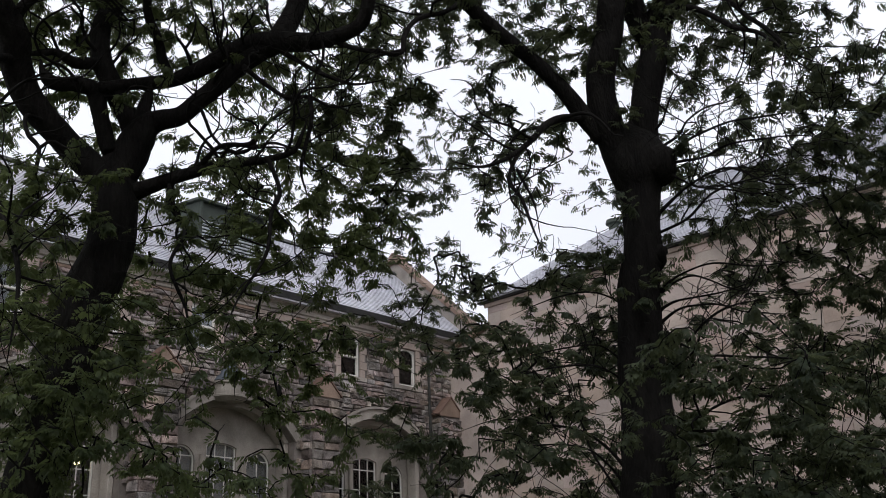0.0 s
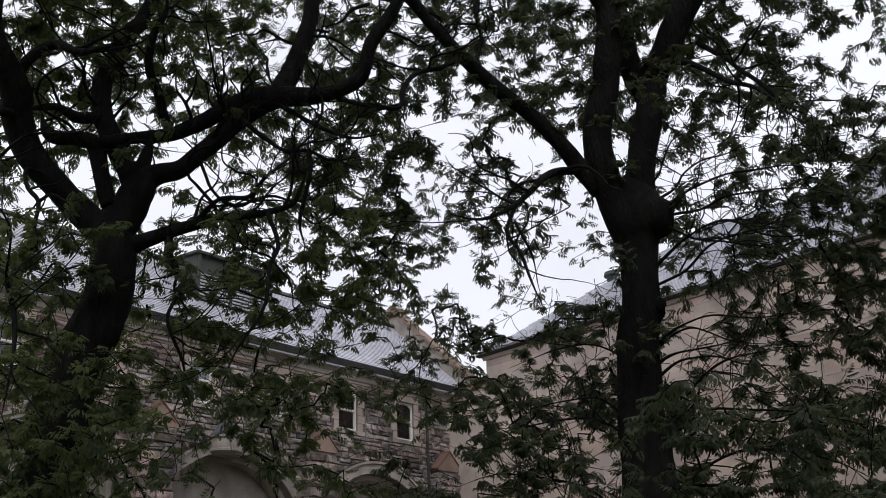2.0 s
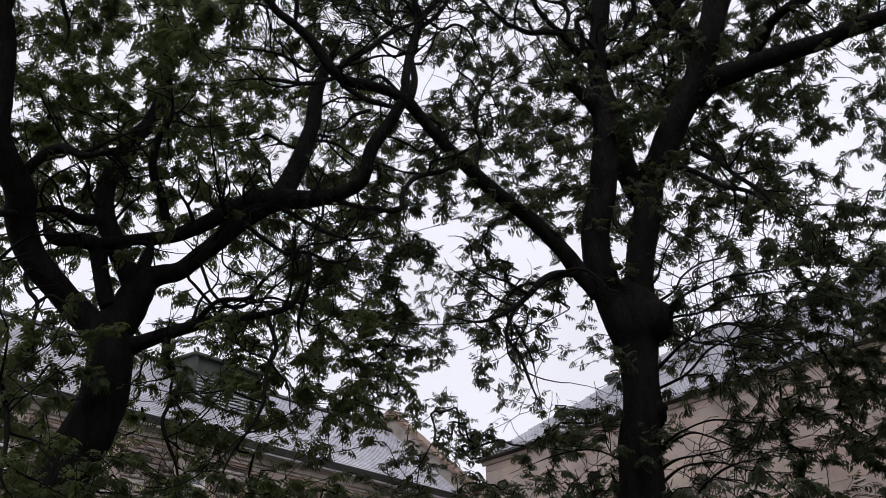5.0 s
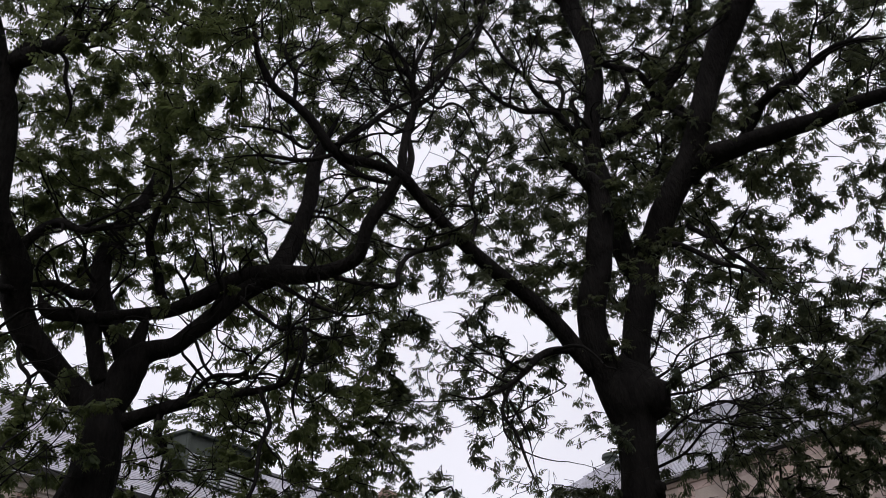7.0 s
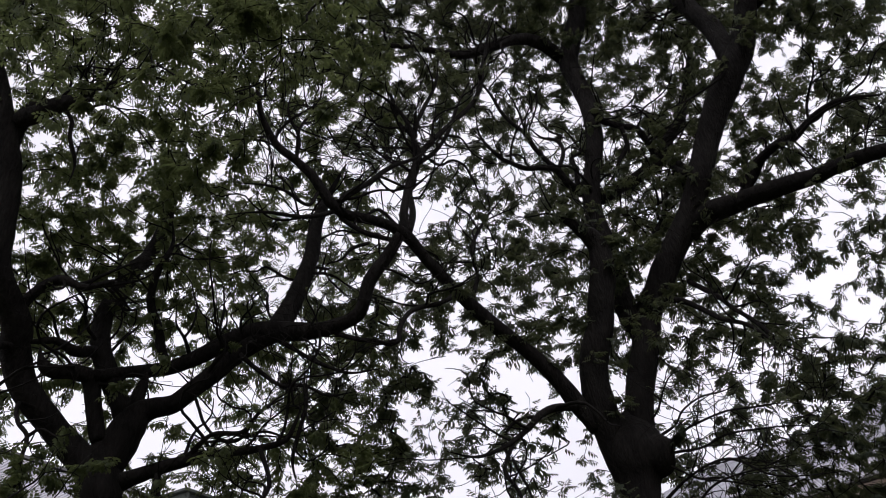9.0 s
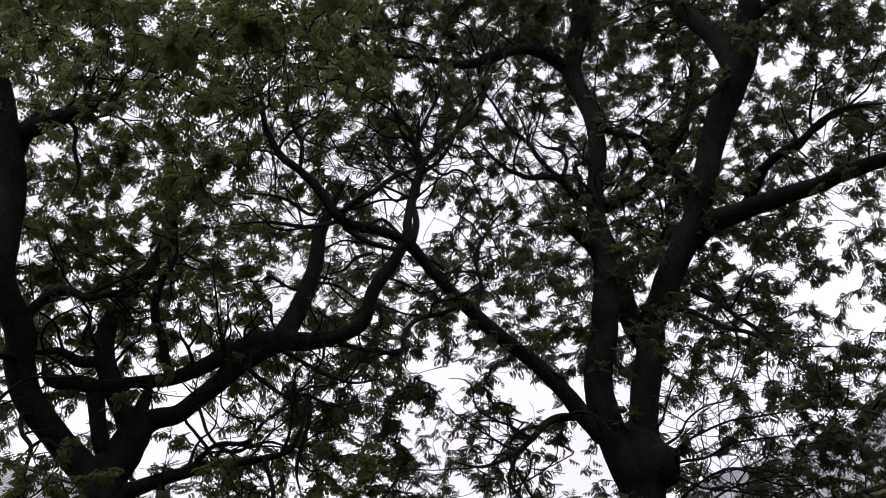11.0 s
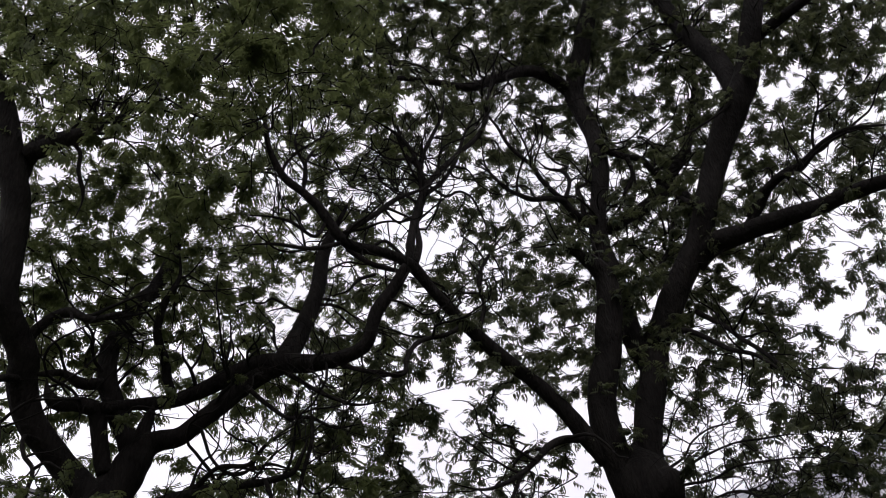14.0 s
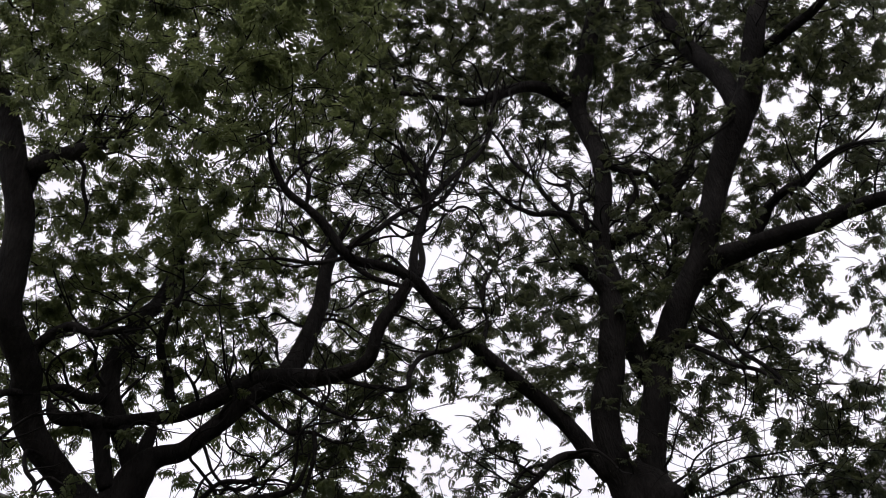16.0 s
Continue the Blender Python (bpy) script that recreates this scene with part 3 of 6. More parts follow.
LIMBS_LEFT.append(limb_line((-8.22, 2.84, 9.78, 0.032), (-8.18, 2.97, 9.61, 0.025), (-8.17, 3.00, 9.35, 0.024), (-8.13, 3.11, 9.00, 0.020), (-8.13, 3.09, 8.66, 0.013)))
LIMBS_LEFT.append(limb_line((-8.89, 4.43, 6.33, 0.092), (-8.93, 4.35, 6.56, 0.092), (-8.95, 4.28, 6.79, 0.090), (-8.95, 4.24, 6.95, 0.094), (-8.93, 4.15, 7.04, 0.090), (-8.95, 3.98, 7.03, 0.080), (-8.94, 3.81, 6.96, 0.079), (-8.89, 3.67, 6.93, 0.072), (-8.88, 3.59, 7.01, 0.046), (-8.88, 3.55, 7.13, 0.030)))
LIMBS_LEFT.append(limb_line((-8.78, 4.66, 6.43, 0.118), (-8.83, 4.56, 6.77, 0.113), (-8.92, 4.46, 7.02, 0.115), (-8.99, 4.38, 7.27, 0.116), (-9.06, 4.30, 7.52, 0.114), (-9.13, 4.29, 7.82, 0.113), (-9.18, 4.33, 8.10, 0.111), (-9.37, 4.51, 8.44, 0.118), (-9.49, 4.72, 9.07, 0.108), (-9.60, 4.94, 9.47, 0.095), (-9.71, 5.18, 10.31, 0.092), (-9.92, 5.20, 11.21, 0.070), (-10.01, 5.46, 12.02, 0.046)))
LIMBS_LEFT.append(limb_line((-8.86, 4.19, 7.02, 0.067), (-8.84, 4.45, 7.16, 0.068), (-8.73, 4.70, 7.24, 0.075), (-8.51, 4.92, 7.28, 0.084), (-8.29, 5.07, 7.36, 0.094), (-8.10, 5.23, 7.50, 0.104), (-7.92, 5.37, 7.61, 0.111), (-7.65, 5.52, 7.64, 0.127), (-7.20, 5.81, 7.55, 0.105), (-6.88, 5.99, 7.57, 0.088), (-6.59, 6.05, 7.65, 0.080), (-6.41, 6.03, 7.97, 0.078), (-6.20, 6.10, 8.24, 0.072), (-6.02, 6.14, 8.47, 0.065)))
LIMBS_LEFT.append(limb_line((-8.87, 4.52, 5.92, 0.129), (-8.85, 4.60, 6.24, 0.196), (-8.76, 4.64, 6.49, 0.191), (-8.67, 4.72, 6.67, 0.145), (-8.56, 4.83, 6.75, 0.112), (-8.44, 4.98, 6.82, 0.106), (-8.27, 5.09, 6.97, 0.102), (-8.10, 5.25, 7.18, 0.103), (-7.93, 5.39, 7.39, 0.103), (-7.76, 5.49, 7.52, 0.110), (-7.60, 5.61, 7.62, 0.120)))
LIMBS_LEFT.append(limb_line((-7.55, 5.61, 7.61, 0.133), (-7.58, 5.89, 8.25, 0.111), (-7.64, 6.14, 9.00, 0.102), (-7.76, 6.30, 9.71, 0.092), (-7.83, 6.53, 10.40, 0.064), (-7.83, 6.85, 11.24, 0.042)))
LIMBS_LEFT.append(limb_line((-8.89, 4.64, 5.88, 0.130), (-8.68, 4.74, 5.93, 0.090), (-8.43, 4.89, 6.00, 0.076), (-8.19, 5.05, 6.05, 0.063), (-7.97, 5.16, 6.09, 0.050), (-7.64, 5.28, 6.04, 0.043), (-7.31, 5.40, 6.01, 0.036), (-7.07, 5.50, 6.04, 0.030), (-6.95, 5.52, 6.21, 0.021), (-6.85, 5.51, 6.37, 0.015)))
LIMBS_LEFT.append(limb_line((-8.56, 4.87, 7.34, 0.054), (-8.56, 4.77, 7.52, 0.058), (-8.53, 4.67, 7.73, 0.055), (-8.49, 4.55, 7.88, 0.051), (-8.41, 4.46, 8.04, 0.044), (-8.26, 4.41, 8.28, 0.041), (-8.13, 4.46, 8.57, 0.031), (-8.06, 4.37, 8.86, 0.021)))
LIMBS_LEFT.append(limb_line((-9.04, 3.24, 7.33, 0.073), (-8.81, 3.27, 7.60, 0.060), (-8.54, 3.43, 7.77, 0.056), (-8.24, 3.61, 7.62, 0.039), (-7.95, 3.77, 7.62, 0.025)))
LIMBS_LEFT.append(limb_line((-8.16, 5.06, 6.08, 0.035), (-7.79, 5.08, 6.22, 0.025), (-7.45, 5.23, 6.18, 0.024), (-7.27, 5.30, 6.37, 0.021), (-6.94, 5.41, 6.48, 0.015)))
LIMBS_LEFT.append(limb_line((-9.08, 3.76, 6.55, 0.026), (-8.97, 3.52, 6.48, 0.019), (-8.86, 3.51, 6.23, 0.022), (-8.79, 3.61, 6.07, 0.022), (-8.79, 3.61, 5.83, 0.019), (-8.70, 3.58, 5.55, 0.015), (-8.63, 3.52, 5.23, 0.012)))
LIMBS_LEFT.append(limb_line((-9.05, 4.28, 7.46, 0.069), (-8.97, 4.07, 7.34, 0.071), (-8.94, 3.94, 7.28, 0.064), (-8.88, 3.81, 7.26, 0.050), (-8.87, 3.68, 7.27, 0.040), (-8.90, 3.54, 7.21, 0.040), (-8.98, 3.41, 7.17, 0.040)))
LIMBS_LEFT.append(limb_line((-8.46, 4.94, 6.04, 0.032), (-8.30, 4.83, 5.66, 0.025), (-8.03, 4.88, 5.27, 0.021), (-8.01, 4.72, 4.86, 0.018), (-7.83, 4.84, 4.31, 0.014), (-7.78, 4.72, 3.83, 0.011)))
LIMBS_LEFT.append(limb_line((-7.34, 5.38, 6.02, 0.027), (-7.10, 5.36, 5.55, 0.023), (-7.07, 5.24, 5.26, 0.020), (-7.01, 5.15, 4.80, 0.017), (-7.07, 4.89, 4.31, 0.013), (-7.06, 4.73, 3.90, 0.010)))
LIMBS_LEFT.append(limb_line((-9.01, 3.33, 7.11, 0.046), (-8.71, 2.96, 6.72, 0.038), (-8.11, 2.87, 5.35, 0.033), (-7.63, 3.01, 4.60, 0.023), (-7.41, 3.02, 4.05, 0.020), (-7.23, 2.93, 3.45, 0.012)))
LIMBS_LEFT.append(limb_line((-8.75, 4.65, 6.60, 0.112), (-8.71, 4.68, 6.86, 0.080), (-8.69, 4.71, 7.07, 0.067), (-8.67, 4.72, 7.20, 0.054)))
LIMBS_LEFT.append(limb_line((-8.31, 5.01, 7.39, 0.027), (-8.20, 4.84, 7.50, 0.020), (-8.19, 4.71, 7.62, 0.013), (-8.18, 4.67, 7.85, 0.010)))
LIMBS_LEFT.append(limb_line((-8.20, 4.84, 7.50, 0.017), (-8.10, 4.86, 7.62, 0.013), (-8.07, 4.87, 7.84, 0.010), (-8.07, 4.80, 8.06, 0.007)))
LIMBS_LEFT.append(limb_line((-8.09, 5.21, 7.52, 0.024), (-7.99, 5.16, 7.70, 0.017), (-7.95, 5.15, 7.94, 0.014), (-7.93, 5.09, 8.19, 0.010)))
LIMBS_LEFT.append(limb_line((-8.28, 5.10, 6.95, 0.023), (-8.16, 5.13, 6.68, 0.019), (-8.11, 5.18, 6.51, 0.019), (-8.01, 5.28, 6.35, 0.019), (-7.85, 5.38, 6.27, 0.019), (-7.69, 5.41, 6.28, 0.019), (-7.61, 5.43, 6.38, 0.016), (-7.44, 5.40, 6.46, 0.012), (-7.28, 5.54, 6.55, 0.009)))
LIMBS_LEFT.append(limb_line((-7.69, 5.41, 6.28, 0.019), (-7.46, 5.52, 6.29, 0.015), (-7.20, 5.61, 6.16, 0.012), (-6.97, 5.72, 6.14, 0.009)))
LIMBS_LEFT.append(limb_line((-8.79, 3.61, 6.07, 0.019), (-8.63, 3.67, 6.11, 0.015), (-8.50, 3.78, 6.02, 0.012), (-8.33, 3.87, 6.03, 0.009)))
LIMBS_LEFT.append(limb_line((-8.44, 4.90, 6.00, 0.029), (-8.33, 4.87, 5.74, 0.022), (-8.19, 4.90, 5.49, 0.018), (-8.18, 4.87, 5.25, 0.015), (-8.13, 4.98, 4.95, 0.012)))
LIMBS_LEFT.append(limb_line((-7.84, 5.37, 7.34, 0.033), (-7.63, 5.53, 7.08, 0.026), (-7.41, 5.64, 6.87, 0.022), (-7.11, 5.73, 6.78, 0.019), (-6.92, 5.91, 6.65, 0.015), (-6.63, 6.06, 6.64, 0.012)))
LIMBS_LEFT.append(limb_line((-7.11, 5.73, 6.78, 0.019), (-7.04, 5.71, 6.49, 0.021), (-7.13, 5.70, 6.16, 0.021), (-7.17, 5.68, 5.89, 0.018), (-7.13, 5.75, 5.61, 0.012)))
LIMBS_LEFT.append(limb_line((-7.51, 5.66, 7.50, 0.030), (-7.19, 5.77, 7.22, 0.026), (-6.93, 5.92, 7.01, 0.022), (-6.73, 6.07, 6.91, 0.019), (-6.39, 6.25, 6.91, 0.012)))
LIMBS_LEFT.append(limb_line((-6.94, 6.00, 7.49, 0.029), (-6.67, 6.10, 7.33, 0.025), (-6.48, 6.19, 7.26, 0.022), (-6.38, 6.33, 7.23, 0.022), (-6.23, 6.32, 7.20, 0.012)))
LIMBS_LEFT.append(limb_line((-8.43, 2.51, 9.47, 0.110), (-8.00, 2.63, 9.43, 0.095), (-7.64, 2.71, 9.33, 0.080), (-7.41, 2.77, 9.24, 0.030), (-6.99, 2.78, 8.93, 0.012), (-6.47, 2.76, 8.70, 0.010), (-5.69, 2.66, 8.33, 0.010), (-4.87, 2.56, 7.95, 0.009), (-4.08, 2.36, 7.56, 0.008), (-3.42, 2.13, 7.32, 0.006)))
LIMBS_LEFT.append(limb_line((-5.69, 2.66, 8.33, 0.010), (-5.24, 2.80, 7.82, 0.009), (-4.81, 2.88, 7.45, 0.008), (-4.30, 2.86, 7.17, 0.007), (-3.83, 2.76, 7.04, 0.006)))
LIMBS_RIGHT = []
LIMBS_RIGHT.append(limb_line((-5.66, 8.96, 0.39, 0.428), (-5.53, 8.93, 1.37, 0.350), (-5.43, 8.94, 2.51, 0.290), (-5.37, 9.01, 3.15, 0.287), (-5.36, 9.02, 3.70, 0.274), (-5.35, 9.03, 4.15, 0.247), (-5.32, 9.04, 4.57, 0.243), (-5.28, 9.04, 4.96, 0.232), (-5.21, 9.07, 5.32, 0.218), (-5.19, 9.08, 5.61, 0.210), (-5.19, 9.14, 6.01, 0.244), (-5.17, 9.14, 6.29, 0.328), (-5.19, 9.18, 6.55, 0.340), (-5.21, 9.16, 6.80, 0.210), (-5.19, 9.13, 6.97, 0.042)))
LIMBS_RIGHT.append(limb_line((-5.28, 9.09, 6.02, 0.136), (-5.32, 9.03, 6.34, 0.178), (-5.35, 8.95, 6.69, 0.183), (-5.38, 8.84, 7.05, 0.191), (-5.35, 8.77, 7.40, 0.175), (-5.25, 8.75, 7.72, 0.177), (-5.13, 8.75, 8.02, 0.171), (-5.03, 8.70, 8.33, 0.166), (-4.94, 8.70, 8.71, 0.161), (-4.91, 8.60, 9.07, 0.133), (-5.02, 8.30, 9.29, 0.088), (-5.14, 8.11, 9.35, 0.051)))
LIMBS_RIGHT.append(limb_line((-5.16, 9.13, 5.80, 0.101), (-5.13, 9.22, 6.19, 0.185), (-5.11, 9.23, 6.67, 0.174), (-5.08, 9.26, 7.09, 0.177), (-5.01, 9.32, 7.47, 0.180), (-4.91, 9.38, 7.86, 0.176), (-4.87, 9.44, 8.19, 0.193)))
LIMBS_RIGHT.append(limb_line((-4.96, 9.43, 8.13, 0.164), (-5.11, 9.42, 8.61, 0.152), (-5.17, 9.39, 9.13, 0.148), (-5.21, 9.40, 9.60, 0.143), (-5.30, 9.38, 10.22, 0.135), (-5.30, 9.42, 10.81, 0.131), (-5.24, 9.52, 11.35, 0.130), (-5.20, 9.63, 12.01, 0.135), (-5.27, 9.71, 12.76, 0.140), (-5.41, 9.69, 13.54, 0.160), (-5.46, 9.71, 14.05, 0.169), (-5.22, 9.82, 14.98, 0.160), (-5.08, 9.97, 15.83, 0.161), (-4.67, 10.40, 18.09, 0.131), (-4.24, 10.80, 20.19, 0.078)))
LIMBS_RIGHT.append(limb_line((-4.98, 9.50, 8.21, 0.187), (-4.70, 9.51, 8.58, 0.181), (-4.44, 9.52, 9.00, 0.176), (-4.17, 9.53, 9.32, 0.173), (-3.89, 9.54, 9.69, 0.168), (-3.68, 9.48, 10.02, 0.161), (-3.45, 9.49, 10.56, 0.169), (-3.17, 9.47, 10.98, 0.187), (-2.89, 9.47, 11.35, 0.190), (-2.64, 9.53, 11.79, 0.186), (-2.45, 9.46, 12.18, 0.158), (-2.26, 9.37, 12.57, 0.148), (-2.06, 9.35, 13.02, 0.133), (-1.66, 9.46, 13.92, 0.102), (-1.46, 9.39, 15.20, 0.059)))
LIMBS_RIGHT.append(limb_line((-4.11, 9.61, 9.33, 0.147), (-3.82, 9.60, 9.49, 0.155), (-3.37, 9.57, 9.40, 0.129), (-2.97, 9.52, 9.30, 0.116), (-2.62, 9.54, 9.24, 0.108), (-2.26, 9.47, 9.12, 0.099), (-2.01, 9.43, 9.07, 0.091), (-1.62, 9.36, 8.94, 0.086), (-1.06, 9.24, 8.75, 0.063), (-0.49, 9.09, 8.66, 0.034)))
LIMBS_RIGHT.append(limb_line((-3.28, 9.57, 9.44, 0.065), (-3.03, 9.59, 9.68, 0.061), (-2.85, 9.53, 9.81, 0.061), (-2.63, 9.52, 9.89, 0.058), (-2.35, 9.48, 9.87, 0.049), (-2.00, 9.39, 9.92, 0.042), (-1.63, 9.28, 9.81, 0.037), (-1.22, 9.20, 9.52, 0.029)))
LIMBS_RIGHT.append(limb_line((-2.82, 9.50, 11.49, 0.142), (-2.90, 9.61, 12.20, 0.148), (-3.05, 9.75, 12.86, 0.149), (-3.27, 9.87, 13.49, 0.146), (-3.47, 9.94, 14.17, 0.141), (-3.60, 9.96, 14.77, 0.136), (-3.77, 10.01, 15.47, 0.125), (-3.95, 10.26, 17.54, 0.092), (-4.39, 10.30, 19.77, 0.057)))
LIMBS_RIGHT.append(limb_line((-2.31, 9.52, 12.42, 0.087), (-1.87, 9.42, 12.36, 0.077), (-1.44, 9.29, 12.27, 0.068), (-1.05, 9.14, 12.24, 0.050), (-0.45, 8.99, 12.20, 0.033)))
LIMBS_RIGHT.append(limb_line((-5.25, 9.59, 10.66, 0.101), (-5.08, 9.95, 11.00, 0.096), (-4.89, 10.30, 11.35, 0.098), (-4.70, 10.59, 11.74, 0.105), (-4.60, 10.87, 12.25, 0.095), (-4.46, 11.10, 12.67, 0.092), (-4.35, 11.38, 13.32, 0.090), (-4.29, 11.65, 14.07, 0.079), (-4.20, 11.93, 14.96, 0.071), (-4.31, 12.03, 15.93, 0.046)))
LIMBS_RIGHT.append(limb_line((-5.41, 9.33, 10.69, 0.071), (-5.43, 8.98, 10.72, 0.062), (-5.46, 8.81, 10.86, 0.050), (-5.51, 8.56, 10.77, 0.041), (-5.63, 8.28, 10.65, 0.036), (-5.75, 8.13, 10.72, 0.032), (-5.79, 7.93, 10.72, 0.028), (-5.89, 7.76, 10.94, 0.020), (-5.93, 7.64, 11.16, 0.016), (-5.86, 7.52, 11.58, 0.012)))
LIMBS_RIGHT.append(limb_line((-5.46, 8.81, 10.86, 0.041), (-5.57, 8.65, 11.09, 0.037), (-5.60, 8.51, 11.20, 0.037), (-5.64, 8.40, 11.42, 0.034), (-5.76, 8.24, 11.63, 0.030), (-5.84, 8.11, 11.83, 0.026), (-5.87, 7.95, 12.08, 0.021), (-5.92, 7.79, 12.30, 0.017), (-5.92, 7.64, 12.68, 0.013)))
LIMBS_RIGHT.append(limb_line((-5.43, 8.82, 10.87, 0.033), (-5.38, 8.93, 11.24, 0.030), (-5.45, 8.92, 11.50, 0.030), (-5.65, 8.80, 11.64, 0.022), (-5.77, 8.63, 11.86, 0.013)))
LIMBS_RIGHT.append(limb_line((-5.52, 9.63, 13.98, 0.119), (-5.65, 9.20, 14.11, 0.108), (-5.80, 8.76, 14.00, 0.097), (-6.02, 8.24, 13.53, 0.084), (-6.20, 7.72, 13.05, 0.068), (-6.41, 7.15, 12.89, 0.048), (-6.69, 6.46, 12.62, 0.034), (-6.85, 5.84, 11.93, 0.020)))
LIMBS_RIGHT.append(limb_line((-5.44, 8.86, 6.73, 0.117), (-5.56, 8.67, 7.03, 0.111), (-5.67, 8.36, 7.37, 0.100), (-5.81, 8.02, 7.66, 0.090), (-5.94, 7.67, 7.87, 0.089), (-6.07, 7.31, 8.13, 0.079), (-6.13, 6.99, 8.34, 0.072), (-6.17, 6.69, 8.53, 0.065), (-6.19, 6.41, 8.71, 0.075), (-6.31, 6.18, 8.82, 0.061), (-6.46, 5.95, 8.87, 0.061), (-6.56, 5.73, 8.87, 0.064), (-6.60, 5.58, 8.95, 0.068), (-6.63, 5.47, 9.09, 0.064), (-6.69, 5.29, 9.32, 0.058), (-6.75, 5.11, 9.46, 0.052), (-6.83, 4.91, 9.59, 0.048), (-6.84, 4.74, 9.75, 0.042), (-6.84, 4.60, 9.98, 0.035), (-6.83, 4.50, 10.38, 0.029), (-6.80, 4.40, 10.72, 0.022)))
LIMBS_RIGHT.append(limb_line((-6.19, 6.40, 8.72, 0.061), (-6.27, 6.46, 9.20, 0.053), (-6.26, 6.60, 9.85, 0.047), (-6.24, 6.76, 10.34, 0.042), (-6.10, 7.15, 10.99, 0.040), (-5.89, 7.58, 11.72, 0.037), (-5.87, 7.84, 12.72, 0.035), (-5.80, 8.02, 13.81, 0.028)))
LIMBS_RIGHT.append(limb_line((-6.25, 6.75, 10.29, 0.034), (-6.30, 6.57, 10.83, 0.031), (-6.39, 6.34, 11.11, 0.027), (-6.51, 5.93, 11.22, 0.019)))
LIMBS_RIGHT.append(limb_line((-6.59, 5.68, 8.92, 0.030), (-6.68, 5.25, 8.61, 0.026), (-6.79, 4.78, 8.48, 0.019), (-6.85, 4.32, 8.21, 0.012)))
LIMBS_RIGHT.append(limb_line((-5.53, 8.65, 7.00, 0.062), (-5.59, 8.50, 6.95, 0.051), (-5.69, 8.33, 6.91, 0.047), (-5.76, 8.11, 6.75, 0.043), (-5.78, 7.94, 6.56, 0.039), (-5.84, 7.74, 6.36, 0.029), (-5.92, 7.51, 6.18, 0.022), (-6.01, 7.23, 6.04, 0.019), (-6.10, 6.87, 6.02, 0.012)))
LIMBS_RIGHT.append(limb_line((-5.86, 7.73, 6.34, 0.026), (-5.90, 7.57, 5.96, 0.020), (-5.74, 7.57, 5.67, 0.020), (-5.60, 7.55, 5.26, 0.015), (-5.45, 7.53, 4.90, 0.009)))
LIMBS_RIGHT.append(limb_line((-5.89, 7.71, 6.13, 0.016), (-5.88, 7.84, 5.96, 0.016), (-5.87, 7.97, 5.76, 0.013), (-5.90, 8.07, 5.49, 0.010)))
LIMBS_RIGHT.append(limb_line((-6.11, 7.14, 8.16, 0.034), (-6.17, 6.96, 7.99, 0.030), (-6.28, 6.59, 7.76, 0.029), (-6.32, 6.41, 7.48, 0.029), (-6.28, 6.31, 7.20, 0.025), (-6.44, 5.99, 7.19, 0.016)))
LIMBS_RIGHT.append(limb_line((-6.03, 7.34, 8.09, 0.031), (-6.01, 7.49, 8.57, 0.028), (-6.11, 7.53, 9.08, 0.026), (-6.03, 7.73, 9.60, 0.023), (-5.84, 7.99, 10.11, 0.019)))
LIMBS_RIGHT.append(limb_line((-5.05, 9.21, 5.50, 0.019), (-4.62, 9.09, 5.51, 0.016), (-4.17, 8.87, 5.61, 0.014), (-3.67, 8.76, 5.57, 0.009), (-3.11, 8.66, 5.41, 0.007)))
LIMBS_RIGHT.append(limb_line((-5.15, 9.15, 4.76, 0.023), (-4.95, 9.15, 4.88, 0.014), (-4.69, 9.06, 4.90, 0.011), (-4.30, 8.92, 4.86, 0.011), (-3.81, 8.81, 4.67, 0.009), (-3.28, 8.70, 4.57, 0.006)))
LIMBS_RIGHT.append(limb_line((-5.15, 9.15, 4.73, 0.021), (-4.92, 9.16, 4.85, 0.012), (-4.70, 9.17, 4.88, 0.012), (-4.44, 9.07, 4.74, 0.009), (-4.14, 8.99, 4.54, 0.009), (-3.71, 8.96, 4.40, 0.007)))
LIMBS_RIGHT.append(limb_line((-5.17, 9.14, 4.56, 0.023), (-4.94, 9.15, 4.63, 0.014), (-4.63, 9.09, 4.60, 0.011), (-4.26, 9.05, 4.57, 0.009), (-3.83, 9.02, 4.60, 0.007)))
LIMBS_RIGHT.append(limb_line((-5.18, 9.13, 4.40, 0.023), (-4.93, 9.16, 4.53, 0.014), (-4.67, 9.07, 4.51, 0.011), (-4.35, 9.00, 4.43, 0.011), (-4.03, 8.93, 4.26, 0.009), (-3.52, 8.82, 4.10, 0.006)))
LIMBS_RIGHT.append(limb_line((-5.23, 9.11, 3.65, 0.027), (-5.01, 9.11, 3.89, 0.016), (-4.75, 9.03, 4.13, 0.013), (-4.45, 8.96, 4.30, 0.013), (-4.12, 8.89, 4.35, 0.011), (-3.60, 8.79, 4.28, 0.006)))
LIMBS_RIGHT.append(limb_line((-5.23, 9.10, 3.61, 0.027), (-4.90, 9.06, 3.80, 0.016), (-4.53, 8.92, 3.89, 0.013), (-4.04, 8.82, 3.78, 0.011), (-3.42, 8.65, 3.60, 0.008), (-2.81, 8.55, 3.34, 0.006)))
LIMBS_RIGHT.append(limb_line((-5.26, 9.09, 3.04, 0.030), (-4.97, 9.02, 3.20, 0.018), (-4.53, 8.92, 3.36, 0.015), (-4.09, 8.79, 3.39, 0.015), (-3.60, 8.68, 3.27, 0.012), (-3.15, 8.54, 3.08, 0.008), (-2.75, 8.36, 2.80, 0.006)))
